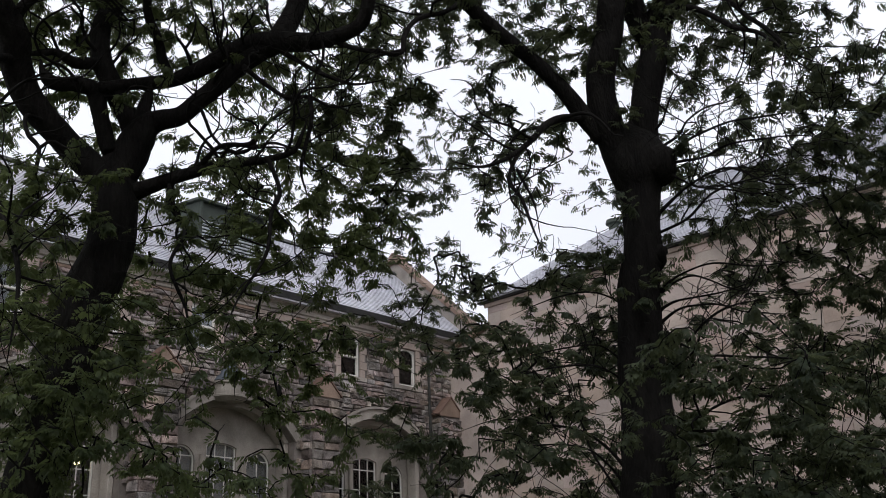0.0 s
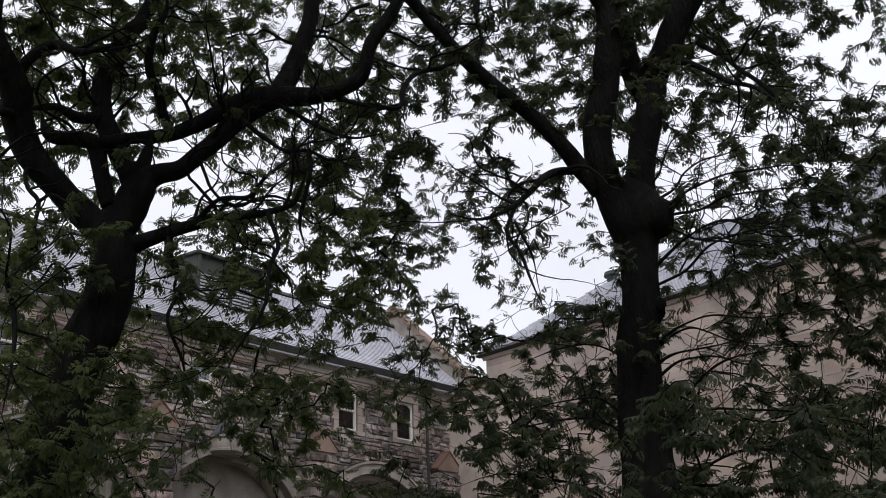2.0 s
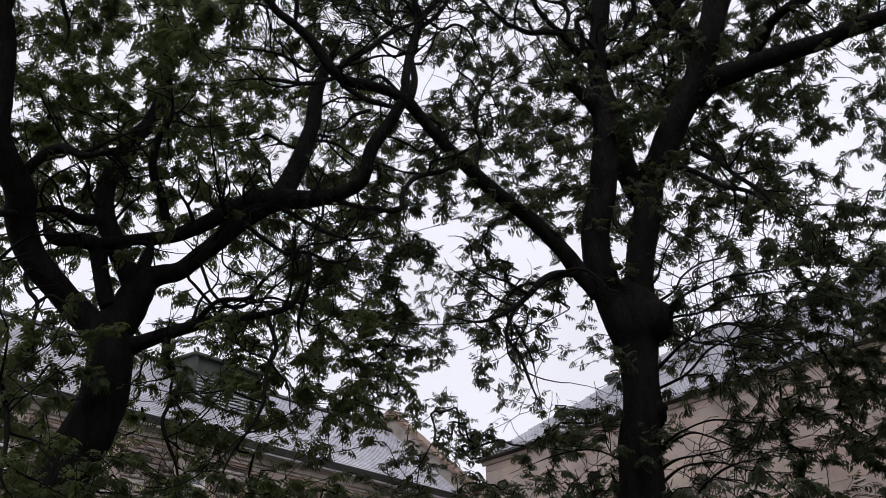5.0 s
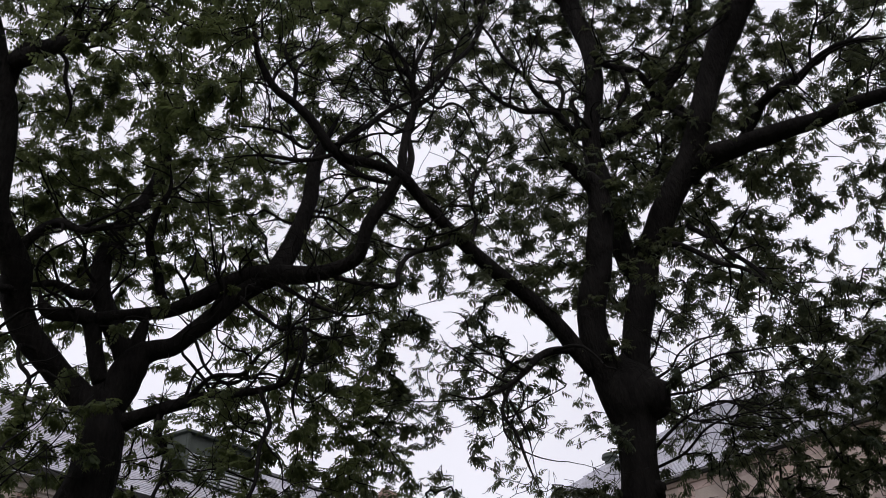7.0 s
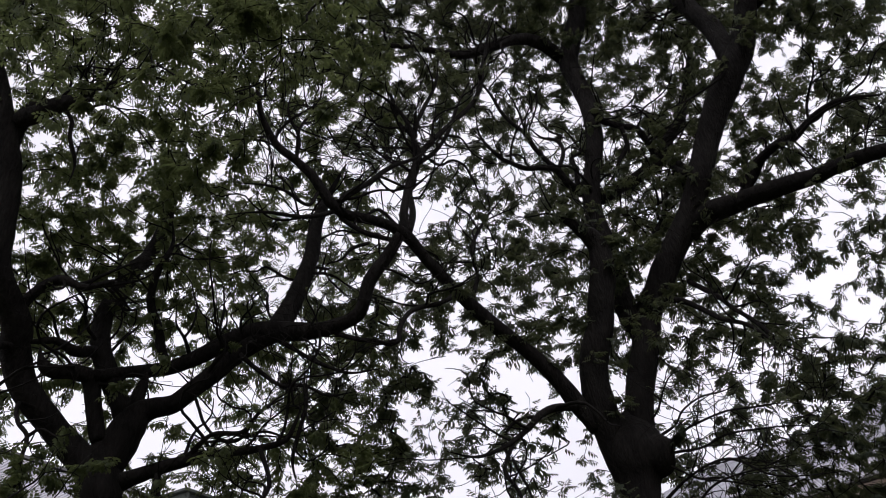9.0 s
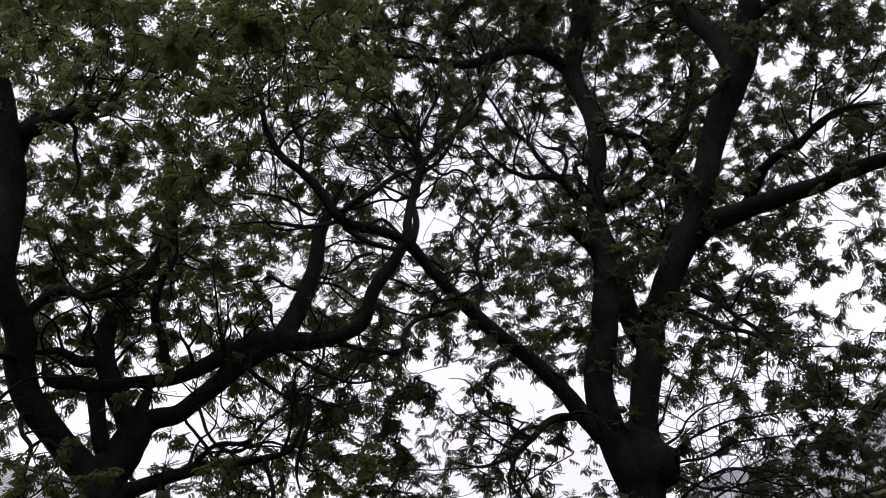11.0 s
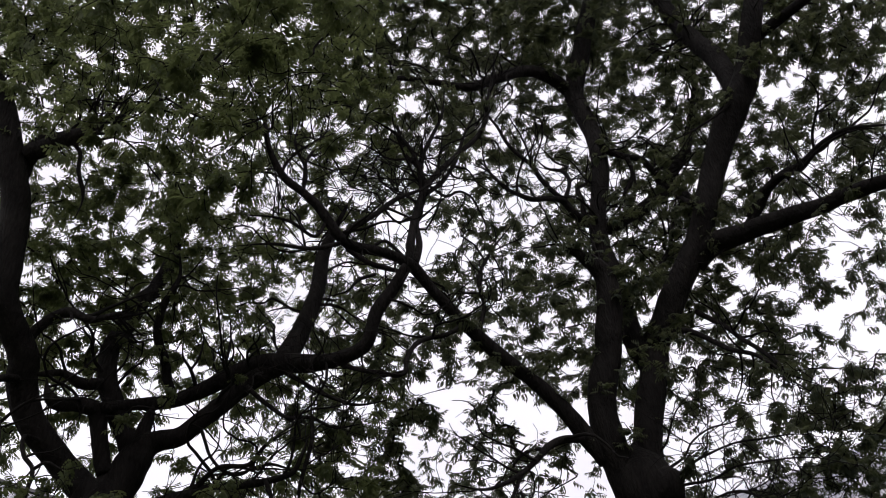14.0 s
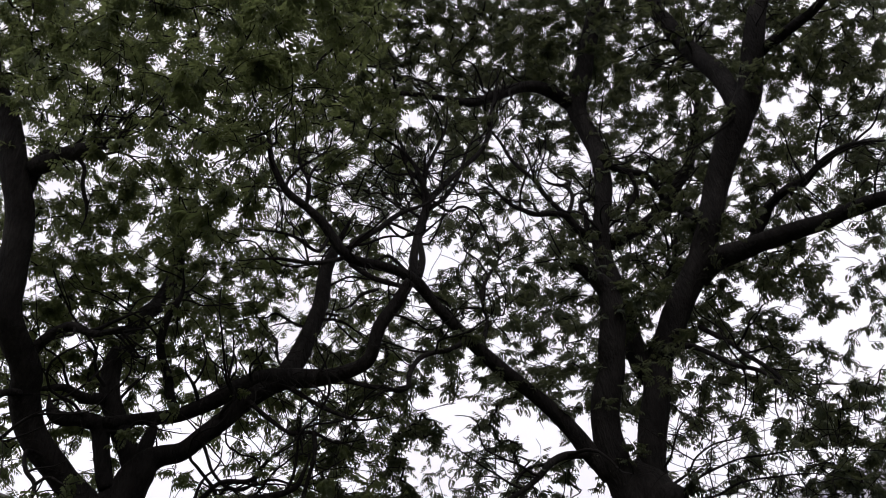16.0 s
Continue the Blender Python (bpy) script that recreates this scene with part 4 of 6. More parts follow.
LIMBS_RIGHT.append(limb_line((-5.27, 9.08, 2.81, 0.027), (-4.94, 9.04, 3.00, 0.015), (-4.52, 8.92, 2.99, 0.013), (-4.02, 8.83, 2.86, 0.010), (-3.43, 8.64, 2.62, 0.006)))
LIMBS_RIGHT.append(limb_line((-5.30, 9.07, 2.57, 0.027), (-4.91, 9.05, 2.76, 0.015), (-4.40, 8.98, 2.76, 0.011), (-3.87, 8.89, 2.58, 0.006)))
LIMBS_RIGHT.append(limb_line((-5.46, 8.97, 3.95, 0.021), (-5.60, 8.76, 4.16, 0.011), (-5.64, 8.50, 4.18, 0.009), (-5.77, 8.05, 4.08, 0.009), (-5.99, 7.50, 3.92, 0.006)))
LIMBS_RIGHT.append(limb_line((-5.48, 8.96, 3.73, 0.021), (-5.59, 8.77, 3.90, 0.011), (-5.68, 8.47, 3.96, 0.011), (-5.85, 7.98, 3.88, 0.009), (-6.03, 7.34, 3.71, 0.006)))
LIMBS_RIGHT.append(limb_line((-5.58, 8.90, 2.83, 0.025), (-5.69, 8.71, 3.08, 0.016), (-5.78, 8.40, 3.24, 0.013), (-5.91, 7.94, 3.30, 0.011), (-6.04, 7.33, 3.30, 0.008), (-6.19, 6.81, 3.13, 0.006)))
LIMBS_RIGHT.append(limb_line((-5.60, 8.88, 2.65, 0.023), (-5.68, 8.71, 2.88, 0.013), (-5.77, 8.41, 3.07, 0.011), (-5.95, 7.92, 3.09, 0.009), (-6.17, 7.36, 2.98, 0.006)))
LIMBS_RIGHT.append(limb_line((-5.63, 8.87, 2.48, 0.023), (-5.76, 8.78, 2.78, 0.014), (-5.95, 8.77, 3.10, 0.011), (-6.08, 8.80, 3.46, 0.009), (-6.24, 8.81, 3.84, 0.007)))
LIMBS_RIGHT.append(limb_line((-5.39, 9.01, 4.56, 0.019), (-5.50, 8.83, 4.73, 0.012), (-5.62, 8.51, 4.78, 0.009), (-5.76, 8.05, 4.65, 0.009), (-5.97, 7.52, 4.40, 0.007)))
LIMBS_RIGHT.append(limb_line((-5.28, 9.07, 6.08, 0.136), (-5.06, 9.15, 6.25, 0.238), (-4.93, 9.18, 6.32, 0.259), (-4.82, 9.22, 6.38, 0.197), (-4.73, 9.26, 6.42, 0.048)))
LIMBS_RIGHT.append(limb_line((-5.26, 9.09, 4.94, 0.079), (-5.18, 9.10, 5.11, 0.164), (-5.09, 9.13, 5.21, 0.164), (-5.00, 9.12, 5.23, 0.111), (-4.94, 9.15, 5.24, 0.033)))
LIMBS_RIGHT.append(limb_line((-5.06, 9.20, 5.71, 0.025), (-4.55, 9.13, 5.91, 0.014), (-3.98, 8.96, 5.87, 0.015), (-3.44, 8.75, 5.43, 0.011), (-2.69, 8.59, 5.18, 0.009)))
LIMBS_RIGHT.append(limb_line((-4.71, 9.43, 8.49, 0.060), (-4.32, 9.39, 8.27, 0.037), (-4.04, 9.33, 7.98, 0.032), (-3.79, 9.25, 7.68, 0.028), (-3.48, 9.17, 7.41, 0.024), (-3.22, 9.12, 7.05, 0.017), (-2.89, 9.06, 6.72, 0.013)))
LIMBS_RIGHT.append(limb_line((-5.38, 9.18, 10.70, 0.046), (-5.35, 9.17, 11.03, 0.038), (-5.42, 9.18, 11.28, 0.030), (-5.28, 9.27, 11.41, 0.022), (-5.17, 9.34, 11.71, 0.013)))
LIMBS_RIGHT.append(limb_line((-5.02, 9.36, 12.19, 0.058), (-4.97, 9.55, 12.05, 0.054), (-4.87, 9.77, 12.03, 0.049), (-4.70, 10.03, 12.01, 0.054), (-4.68, 10.29, 11.91, 0.055), (-4.68, 10.53, 11.81, 0.060), (-4.39, 10.46, 11.41, 0.054), (-3.99, 9.95, 10.60, 0.046), (-3.74, 9.62, 10.15, 0.032)))
LIMBS_RIGHT.append(limb_line((-4.83, 9.83, 12.00, 0.040), (-4.85, 9.94, 11.73, 0.040), (-5.00, 9.88, 11.42, 0.035), (-5.11, 9.81, 11.13, 0.035), (-5.22, 9.60, 10.82, 0.030)))
LIMBS_RIGHT.append(limb_line((-4.70, 10.59, 11.74, 0.041), (-4.49, 10.65, 11.47, 0.036), (-4.64, 10.49, 10.96, 0.040), (-4.69, 10.27, 10.37, 0.038), (-4.74, 9.82, 9.73, 0.036), (-4.79, 9.35, 9.26, 0.031), (-4.85, 9.04, 8.91, 0.030)))
LIMBS_RIGHT.append(limb_line((-6.61, 5.60, 8.93, 0.041), (-6.46, 5.76, 9.17, 0.041), (-6.37, 5.95, 9.40, 0.035), (-6.25, 6.22, 9.74, 0.029), (-6.11, 6.54, 10.03, 0.022), (-5.97, 6.78, 10.38, 0.015)))
LIMBS_RIGHT.append(limb_line((-6.67, 5.42, 9.09, 0.027), (-6.71, 5.29, 8.84, 0.020), (-6.74, 4.97, 8.89, 0.020), (-6.74, 4.66, 8.78, 0.016), (-6.78, 4.35, 8.64, 0.010)))
LIMBS_RIGHT.append(limb_line((-6.61, 5.72, 8.84, 0.030), (-6.42, 5.91, 8.62, 0.030), (-6.28, 6.25, 8.61, 0.030), (-6.22, 6.43, 8.67, 0.027)))
LIMBS_RIGHT.append(limb_line((-6.43, 6.02, 8.52, 0.020), (-6.54, 5.85, 8.40, 0.020), (-6.62, 5.76, 8.24, 0.016), (-6.76, 5.54, 8.11, 0.013)))
LIMBS_RIGHT.append(limb_line((-6.22, 6.28, 8.81, 0.024), (-6.33, 6.10, 9.01, 0.021), (-6.42, 5.96, 8.90, 0.017), (-6.55, 5.81, 8.74, 0.013)))
LIMBS_RIGHT.append(limb_line((-6.16, 6.41, 8.74, 0.047), (-6.18, 6.52, 9.10, 0.042), (-6.32, 6.62, 9.66, 0.036), (-6.30, 6.75, 10.17, 0.034), (-6.36, 6.74, 10.72, 0.031), (-6.28, 6.87, 11.24, 0.028), (-6.15, 7.04, 11.89, 0.021), (-6.13, 7.11, 12.65, 0.013)))
LIMBS_RIGHT.append(limb_line((-6.36, 6.74, 10.72, 0.031), (-6.45, 6.53, 10.95, 0.027), (-6.44, 6.42, 11.30, 0.024), (-6.52, 6.23, 11.65, 0.020), (-6.48, 6.13, 12.13, 0.012)))
LIMBS_RIGHT.append(limb_line((-6.30, 6.75, 10.17, 0.030), (-6.17, 7.00, 10.51, 0.031), (-6.02, 7.14, 10.93, 0.027), (-5.94, 7.26, 11.45, 0.024), (-5.76, 7.40, 11.99, 0.017)))
LIMBS_RIGHT.append(limb_line((-6.72, 5.09, 9.43, 0.024), (-6.73, 5.11, 9.84, 0.021), (-6.77, 4.95, 10.18, 0.018), (-6.73, 4.97, 10.62, 0.015)))
LIMBS_RIGHT.append(limb_line((-4.88, 9.18, 6.52, 0.019), (-4.62, 9.16, 6.57, 0.015), (-4.44, 9.07, 6.66, 0.012), (-4.14, 8.96, 6.67, 0.011), (-3.81, 8.90, 6.60, 0.008), (-3.47, 8.80, 6.61, 0.006)))
LIMBS_RIGHT.append(limb_line((-4.83, 9.17, 6.35, 0.021), (-4.52, 9.15, 6.46, 0.017), (-4.25, 9.04, 6.43, 0.014), (-3.91, 8.97, 6.40, 0.012), (-3.54, 8.84, 6.26, 0.010), (-3.12, 8.72, 6.10, 0.007), (-2.70, 8.65, 5.83, 0.006)))
LIMBS_RIGHT.append(limb_line((-4.84, 9.20, 6.29, 0.023), (-4.65, 9.19, 6.26, 0.017), (-4.34, 9.13, 6.18, 0.014), (-3.95, 8.97, 6.14, 0.012), (-3.53, 8.85, 6.01, 0.010), (-3.08, 8.75, 5.84, 0.007), (-2.58, 8.61, 5.51, 0.006)))
LIMBS_RIGHT.append(limb_line((-4.90, 9.19, 6.24, 0.019), (-4.67, 9.17, 6.03, 0.014), (-4.45, 9.12, 5.85, 0.012), (-4.06, 9.03, 5.66, 0.010), (-3.68, 8.93, 5.46, 0.007), (-3.17, 8.73, 5.31, 0.006)))
LIMBS_RIGHT.append(limb_line((-4.96, 9.24, 6.79, 0.017), (-4.80, 9.17, 6.84, 0.013), (-4.61, 9.05, 7.00, 0.011), (-4.43, 8.96, 7.08, 0.009), (-4.20, 8.95, 7.07, 0.006)))
LIMBS_RIGHT.append(limb_line((-4.33, 9.80, 8.78, 0.038), (-4.03, 9.81, 8.41, 0.034), (-3.82, 9.73, 8.08, 0.029), (-3.59, 9.66, 7.75, 0.029), (-3.40, 9.57, 7.41, 0.024), (-3.29, 9.52, 7.14, 0.017), (-2.97, 9.40, 6.70, 0.010)))
LIMBS_RIGHT.append(limb_line((-3.84, 9.45, 10.14, 0.044), (-4.07, 9.68, 10.55, 0.037), (-4.37, 10.13, 11.17, 0.035)))
LIMBS_RIGHT.append(limb_line((-2.75, 9.40, 11.60, 0.050), (-2.97, 9.21, 11.16, 0.020), (-3.36, 9.02, 10.92, 0.016), (-3.66, 8.80, 10.74, 0.016)))
LIMBS_RIGHT.append(limb_line((-3.90, 11.25, 14.29, 0.057), (-3.91, 10.79, 14.14, 0.046), (-3.88, 10.57, 14.07, 0.025)))
LIMBS_RIGHT.append(limb_line((-3.18, 9.44, 9.48, 0.038), (-2.91, 9.44, 9.74, 0.038), (-2.64, 9.44, 9.83, 0.034), (-2.39, 9.44, 9.75, 0.030), (-2.12, 9.34, 9.79, 0.026), (-1.75, 9.20, 9.73, 0.022), (-1.42, 9.13, 9.57, 0.018)))

# leafy masses of the crowns, and unseen shading ones: place, radius, number of leafy shoots
CROWN_AND_SHADE_LEFT = (
    (-10.5, 4.4, 2.8, 1.12, 76), (-10.0, 5.4, 2.9, 1.12, 32), (-8.1, 5.4, 2.7, 0.96, 20), (-7.6, 6.2, 2.8, 0.97, 11),
    (-9.5, 3.9, 3.6, 1.03, 126), (-9.8, 4.9, 3.6, 1.09, 47), (-6.8, 4.3, 3.1, 0.80, 29), (-8.6, 6.8, 3.7, 1.09, 19),
    (-8.0, 3.2, 4.1, 0.88, 27), (-10.1, 5.2, 5.0, 1.16, 76), (-8.0, 5.2, 4.5, 0.98, 81), (-8.7, 6.9, 4.9, 1.14, 98),
    (-8.6, 3.4, 5.1, 0.97, 17), (-9.2, 4.6, 5.7, 1.08, 24), (-8.4, 5.4, 5.5, 1.05, 72), (-7.8, 6.3, 5.6, 1.05, 115),
)
CROWN_AND_SHADE_LEFT += (
    (-11.3, 4.2, 7.4, 1.31, 23), (-10.4, 5.1, 7.5, 1.27, 18), (-9.1, 5.6, 7.2, 1.18, 51), (-8.5, 6.7, 7.3, 1.20, 132),
    (-10.7, 3.9, 8.2, 1.29, 112), (-10.2, 4.9, 8.4, 1.29, 50), (-10.1, 6.1, 8.9, 1.36, 49), (-9.2, 7.5, 9.0, 1.37, 130),
    (-10.6, 3.4, 9.0, 1.31, 155), (-10.1, 4.6, 9.3, 1.32, 118), (-10.3, 6.0, 10.2, 1.44, 97), (-9.7, 7.5, 10.6, 1.49, 151),
    (-10.8, 3.1, 10.0, 1.38, 129), (-10.7, 4.4, 10.7, 1.44, 191), (-10.3, 5.8, 11.3, 1.50, 220), (-9.3, 6.8, 11.5, 1.48, 73),
)
CROWN_AND_SHADE_LEFT += (
    (-11.0, 3.0, 11.6, 1.49, 11), (-7.4, 2.8, 8.8, 1.05, 10), (-7.0, 3.9, 9.4, 1.10, 45), (-8.7, 6.7, 12.8, 1.54, 104),
    (-11.6, 2.5, 13.9, 1.67, 94), (-6.9, 2.3, 9.6, 1.06, 99), (-6.9, 3.6, 10.5, 1.16, 89), (-9.4, 6.8, 15.3, 1.76, 223),
    (-11.8, 2.0, 15.5, 1.80, 360), (-7.7, 2.3, 11.7, 1.26, 260), (-7.5, 3.6, 12.7, 1.36, 126), (-7.1, 4.8, 13.5, 1.44, 379),
    (-11.5, 1.5, 17.2, 1.91, 246), (-7.1, 1.9, 12.5, 1.29, 133), (-9.7, 4.0, 18.5, 1.95, 278), (-7.0, 4.8, 15.7, 1.61, 297),
)
# these three groups: unseen masses over and behind the camera, added to shade the trees
CROWN_AND_SHADE_LEFT += (
    (-0.5, -1.8, 6.7, 1.50, 11), (-0.4, -7.6, 7.3, 1.50, 11), (-1.8, -5.6, 11.6, 1.50, 11), (-1.8, -3.4, 7.0, 1.50, 11),
    (-1.5, -2.7, 11.2, 1.50, 11), (3.7, -4.9, 8.2, 1.50, 11), (-2.6, -3.7, 11.3, 1.50, 11), (-0.5, -5.6, 12.6, 1.50, 11),
    (0.1, -2.4, 6.6, 1.50, 11), (2.0, -7.0, 13.5, 1.50, 11), (1.6, -3.2, 7.4, 1.50, 11), (0.3, -3.6, 8.6, 1.50, 11),
    (3.3, -4.3, 8.1, 1.50, 11), (-1.5, -2.4, 9.0, 1.50, 11), (-0.9, -1.6, 11.2, 1.50, 11), (-0.6, -3.1, 11.3, 1.35, 7),
)
CROWN_AND_SHADE_LEFT += (
    (-0.0, -5.7, 12.7, 1.35, 7), (-3.0, -2.3, 11.7, 1.35, 7), (-2.9, -2.8, 11.8, 1.35, 7), (-4.8, -3.1, 13.3, 1.35, 7),
    (-6.5, -0.8, 13.5, 1.35, 7), (2.0, -4.7, 13.9, 1.35, 7), (2.6, -3.4, 11.2, 1.35, 7), (-1.6, 0.1, 10.3, 1.35, 7),
    (0.1, -1.5, 14.2, 1.35, 7), (-3.2, -1.6, 11.7, 1.35, 7), (-1.1, 0.3, 9.2, 1.35, 7), (-0.2, -1.4, 11.4, 1.35, 7),
    (-4.4, 1.7, 10.3, 1.35, 25), (-0.6, -5.9, 14.0, 1.35, 7), (-3.5, -1.2, 12.6, 1.35, 7), (-2.1, -5.2, 11.7, 1.35, 7),
)
CROWN_AND_SHADE_LEFT += (
    (-2.7, 2.2, 9.9, 1.35, 7), (2.7, -3.3, 11.1, 1.35, 7),
)
CROWN_AND_SHADE_LEFT += (
    (-6.1, 2.7, 8.0, 0.44, 9),
    (-5.4, 2.5, 7.8, 0.70, 25),
    (-4.8, 2.4, 7.8, 0.80, 29),
    (-4.7, 2.8, 7.6, 0.70, 22),
    (-4.0, 2.3, 7.6, 0.75, 27),
    (-4.6, 2.0, 8.0, 0.70, 22),
    (-4.1, 2.7, 7.4, 0.65, 16),
    (-6.1, 2.9, 7.8, 0.40, 8),
    (-5.6, 3.1, 7.7, 0.50, 11),
    (-3.6, 2.5, 7.5, 0.60, 14),
)
CROWN_AND_SHADE_LEFT += (
    (-9.3, 3.6, 9.1, 1.00, 54),
    (-8.8, 4.4, 9.4, 1.00, 54),
    (-8.6, 5.2, 8.7, 0.90, 36),
    (-9.4, 4.0, 8.2, 0.90, 36),
    (-9.1, 3.1, 9.5, 0.90, 29),
    (-9.0, 3.6, 5.7, 0.60, 27),
    (-8.8, 3.9, 5.7, 0.50, 14),
)
CROWN_AND_SHADE_LEFT += (
    (-8.1, 2.3, 11.5, 1.30, 97),
    (-7.7, 2.8, 11.0, 0.80, 37),
    (-8.7, 2.3, 11.0, 1.00, 37),
    (-6.2, 5.1, 11.6, 1.00, 54),
    (-6.7, 5.1, 10.9, 0.80, 22),
)
CROWN_AND_SHADE_LEFT += (
    (-8.0, 3.3, 3.9, 0.50, 18),
    (-7.9, 3.3, 3.4, 0.55, 22),
    (-8.0, 3.4, 3.0, 0.50, 18),
    (-8.1, 3.4, 4.3, 0.40, 14),
    (-8.2, 3.8, 3.5, 0.40, 8),
    (-8.0, 4.4, 3.6, 0.50, 18),
    (-8.9, 3.6, 5.6, 0.50, 18),
)
CROWN_AND_SHADE_RIGHT = (
    (-8.0, 8.1, 2.9, 1.12, 35), (-5.9, 7.1, 2.6, 0.91, 56), (-6.8, 10.6, 2.9, 1.24, 145), (-6.5, 12.3, 2.7, 1.37, 345),
    (-3.2, 7.8, 2.3, 0.83, 97), (-3.6, 11.4, 2.7, 1.18, 170), (-8.7, 9.0, 4.1, 1.25, 27), (-5.9, 7.1, 3.3, 0.92, 62),
    (-7.6, 11.5, 4.2, 1.37, 140), (-3.6, 7.3, 3.0, 0.81, 67), (-3.5, 8.6, 3.1, 0.92, 118), (-3.7, 12.2, 3.7, 1.27, 238),
    (-8.7, 8.8, 5.3, 1.27, 31), (-8.7, 10.9, 5.8, 1.43, 177), (-5.9, 9.5, 4.8, 1.14, 158), (-5.8, 12.0, 5.1, 1.35, 26),
)
CROWN_AND_SHADE_RIGHT += (
    (-4.2, 11.3, 4.7, 1.22, 85), (-3.6, 12.5, 4.8, 1.32, 139), (-9.7, 10.0, 7.1, 1.47, 89), (-6.8, 9.0, 6.1, 1.19, 31),
    (-5.7, 9.6, 5.9, 1.17, 9), (-5.7, 11.6, 6.4, 1.35, 35), (-4.4, 12.1, 6.1, 1.34, 115), (-3.1, 11.9, 5.9, 1.27, 236),
    (-8.1, 7.9, 7.5, 1.25, 221), (-6.9, 9.0, 7.4, 1.25, 60), (-5.7, 9.1, 7.0, 1.18, 34), (-4.8, 10.2, 6.9, 1.22, 52),
    (-3.5, 10.0, 6.5, 1.15, 87), (-2.8, 11.5, 6.8, 1.26, 212), (-7.3, 7.4, 8.1, 1.20, 29), (-6.4, 8.2, 8.2, 1.20, 104),
)
CROWN_AND_SHADE_RIGHT += (
    (-5.4, 9.3, 8.1, 1.23, 47), (-5.2, 11.6, 9.3, 1.46, 184), (-3.9, 12.0, 8.6, 1.41, 91), (-2.8, 12.4, 8.5, 1.42, 60),
    (-8.1, 8.4, 10.3, 1.43, 32), (-7.5, 9.7, 10.3, 1.47, 159), (-5.4, 9.3, 9.3, 1.29, 161), (-4.4, 11.0, 9.6, 1.40, 205),
    (-3.4, 11.3, 9.1, 1.37, 61), (-2.3, 12.0, 9.0, 1.40, 32), (-8.1, 8.5, 11.4, 1.50, 112), (-7.0, 9.0, 11.2, 1.46, 77),
    (-5.7, 10.4, 11.2, 1.50, 130), (-4.2, 10.5, 10.3, 1.40, 186), (-2.9, 10.5, 9.5, 1.32, 46), (-1.9, 10.4, 8.8, 1.25, 32),
)
CROWN_AND_SHADE_RIGHT += (
    (-7.2, 7.5, 12.1, 1.45, 146), (-7.4, 10.4, 14.1, 1.75, 104), (-5.6, 11.1, 13.8, 1.70, 250), (-4.5, 11.9, 13.1, 1.68, 151),
    (-2.4, 10.8, 11.2, 1.44, 90), (-1.4, 11.8, 11.1, 1.49, 105), (-8.5, 8.6, 16.5, 1.88, 410), (-6.8, 9.4, 15.3, 1.76, 490),
    (-5.0, 10.8, 15.0, 1.76, 458), (-3.5, 10.4, 13.4, 1.58, 155), (-1.9, 10.5, 12.2, 1.48, 193), (-1.2, 12.1, 13.0, 1.63, 330),
    (-7.4, 7.7, 17.2, 1.85, 540), (-6.7, 10.4, 18.9, 2.08, 648), (-4.8, 10.2, 16.8, 1.85, 648), (-3.3, 11.4, 16.7, 1.88, 313),
)
CROWN_AND_SHADE_RIGHT += (
    (-1.5, 10.6, 14.1, 1.61, 189), (-0.4, 12.3, 14.5, 1.75, 382), (-8.0, 8.3, 21.5, 2.25, 297), (-6.0, 9.0, 20.2, 2.10, 297),
    (-4.8, 11.6, 21.7, 2.32, 297), (-2.6, 10.8, 18.1, 1.95, 173), (-1.1, 10.9, 16.4, 1.81, 110), (0.2, 12.6, 17.1, 1.96, 174),
    # from here to (-1.3, 2.8, 13.4): unseen masses round the camera, added as shade
    (5.1, 3.5, 10.5, 1.50, 11), (7.2, -2.0, 11.4, 1.50, 11), (4.1, -1.3, 13.3, 1.50, 11), (4.4, -0.2, 11.3, 1.50, 11),
    (4.2, 2.8, 13.4, 1.50, 11), (6.6, -0.6, 6.8, 1.50, 11), (4.5, 1.8, 9.3, 1.50, 11), (3.1, 1.8, 7.3, 1.50, 11),
)
CROWN_AND_SHADE_RIGHT += (
    (6.9, -1.7, 8.0, 1.50, 11), (3.8, -0.0, 9.5, 1.50, 11), (4.2, 2.0, 12.0, 1.50, 11), (6.0, -0.3, 12.1, 1.50, 11),
    (4.6, 1.1, 8.2, 1.50, 11), (6.2, -3.7, 12.7, 1.50, 11), (3.5, 0.1, 11.8, 1.50, 11), (4.5, -3.6, 11.8, 1.50, 11),
    (6.8, -0.1, 11.1, 1.50, 11), (5.5, -2.5, 8.4, 1.50, 11), (5.7, 1.5, 8.5, 1.50, 11), (6.2, -1.0, 6.7, 1.50, 11),
    (2.0, 1.3, 9.0, 1.50, 11), (6.7, -1.5, 11.6, 1.50, 11), (5.3, 1.3, 10.9, 1.50, 11), (7.6, -0.1, 12.1, 1.50, 11),
)
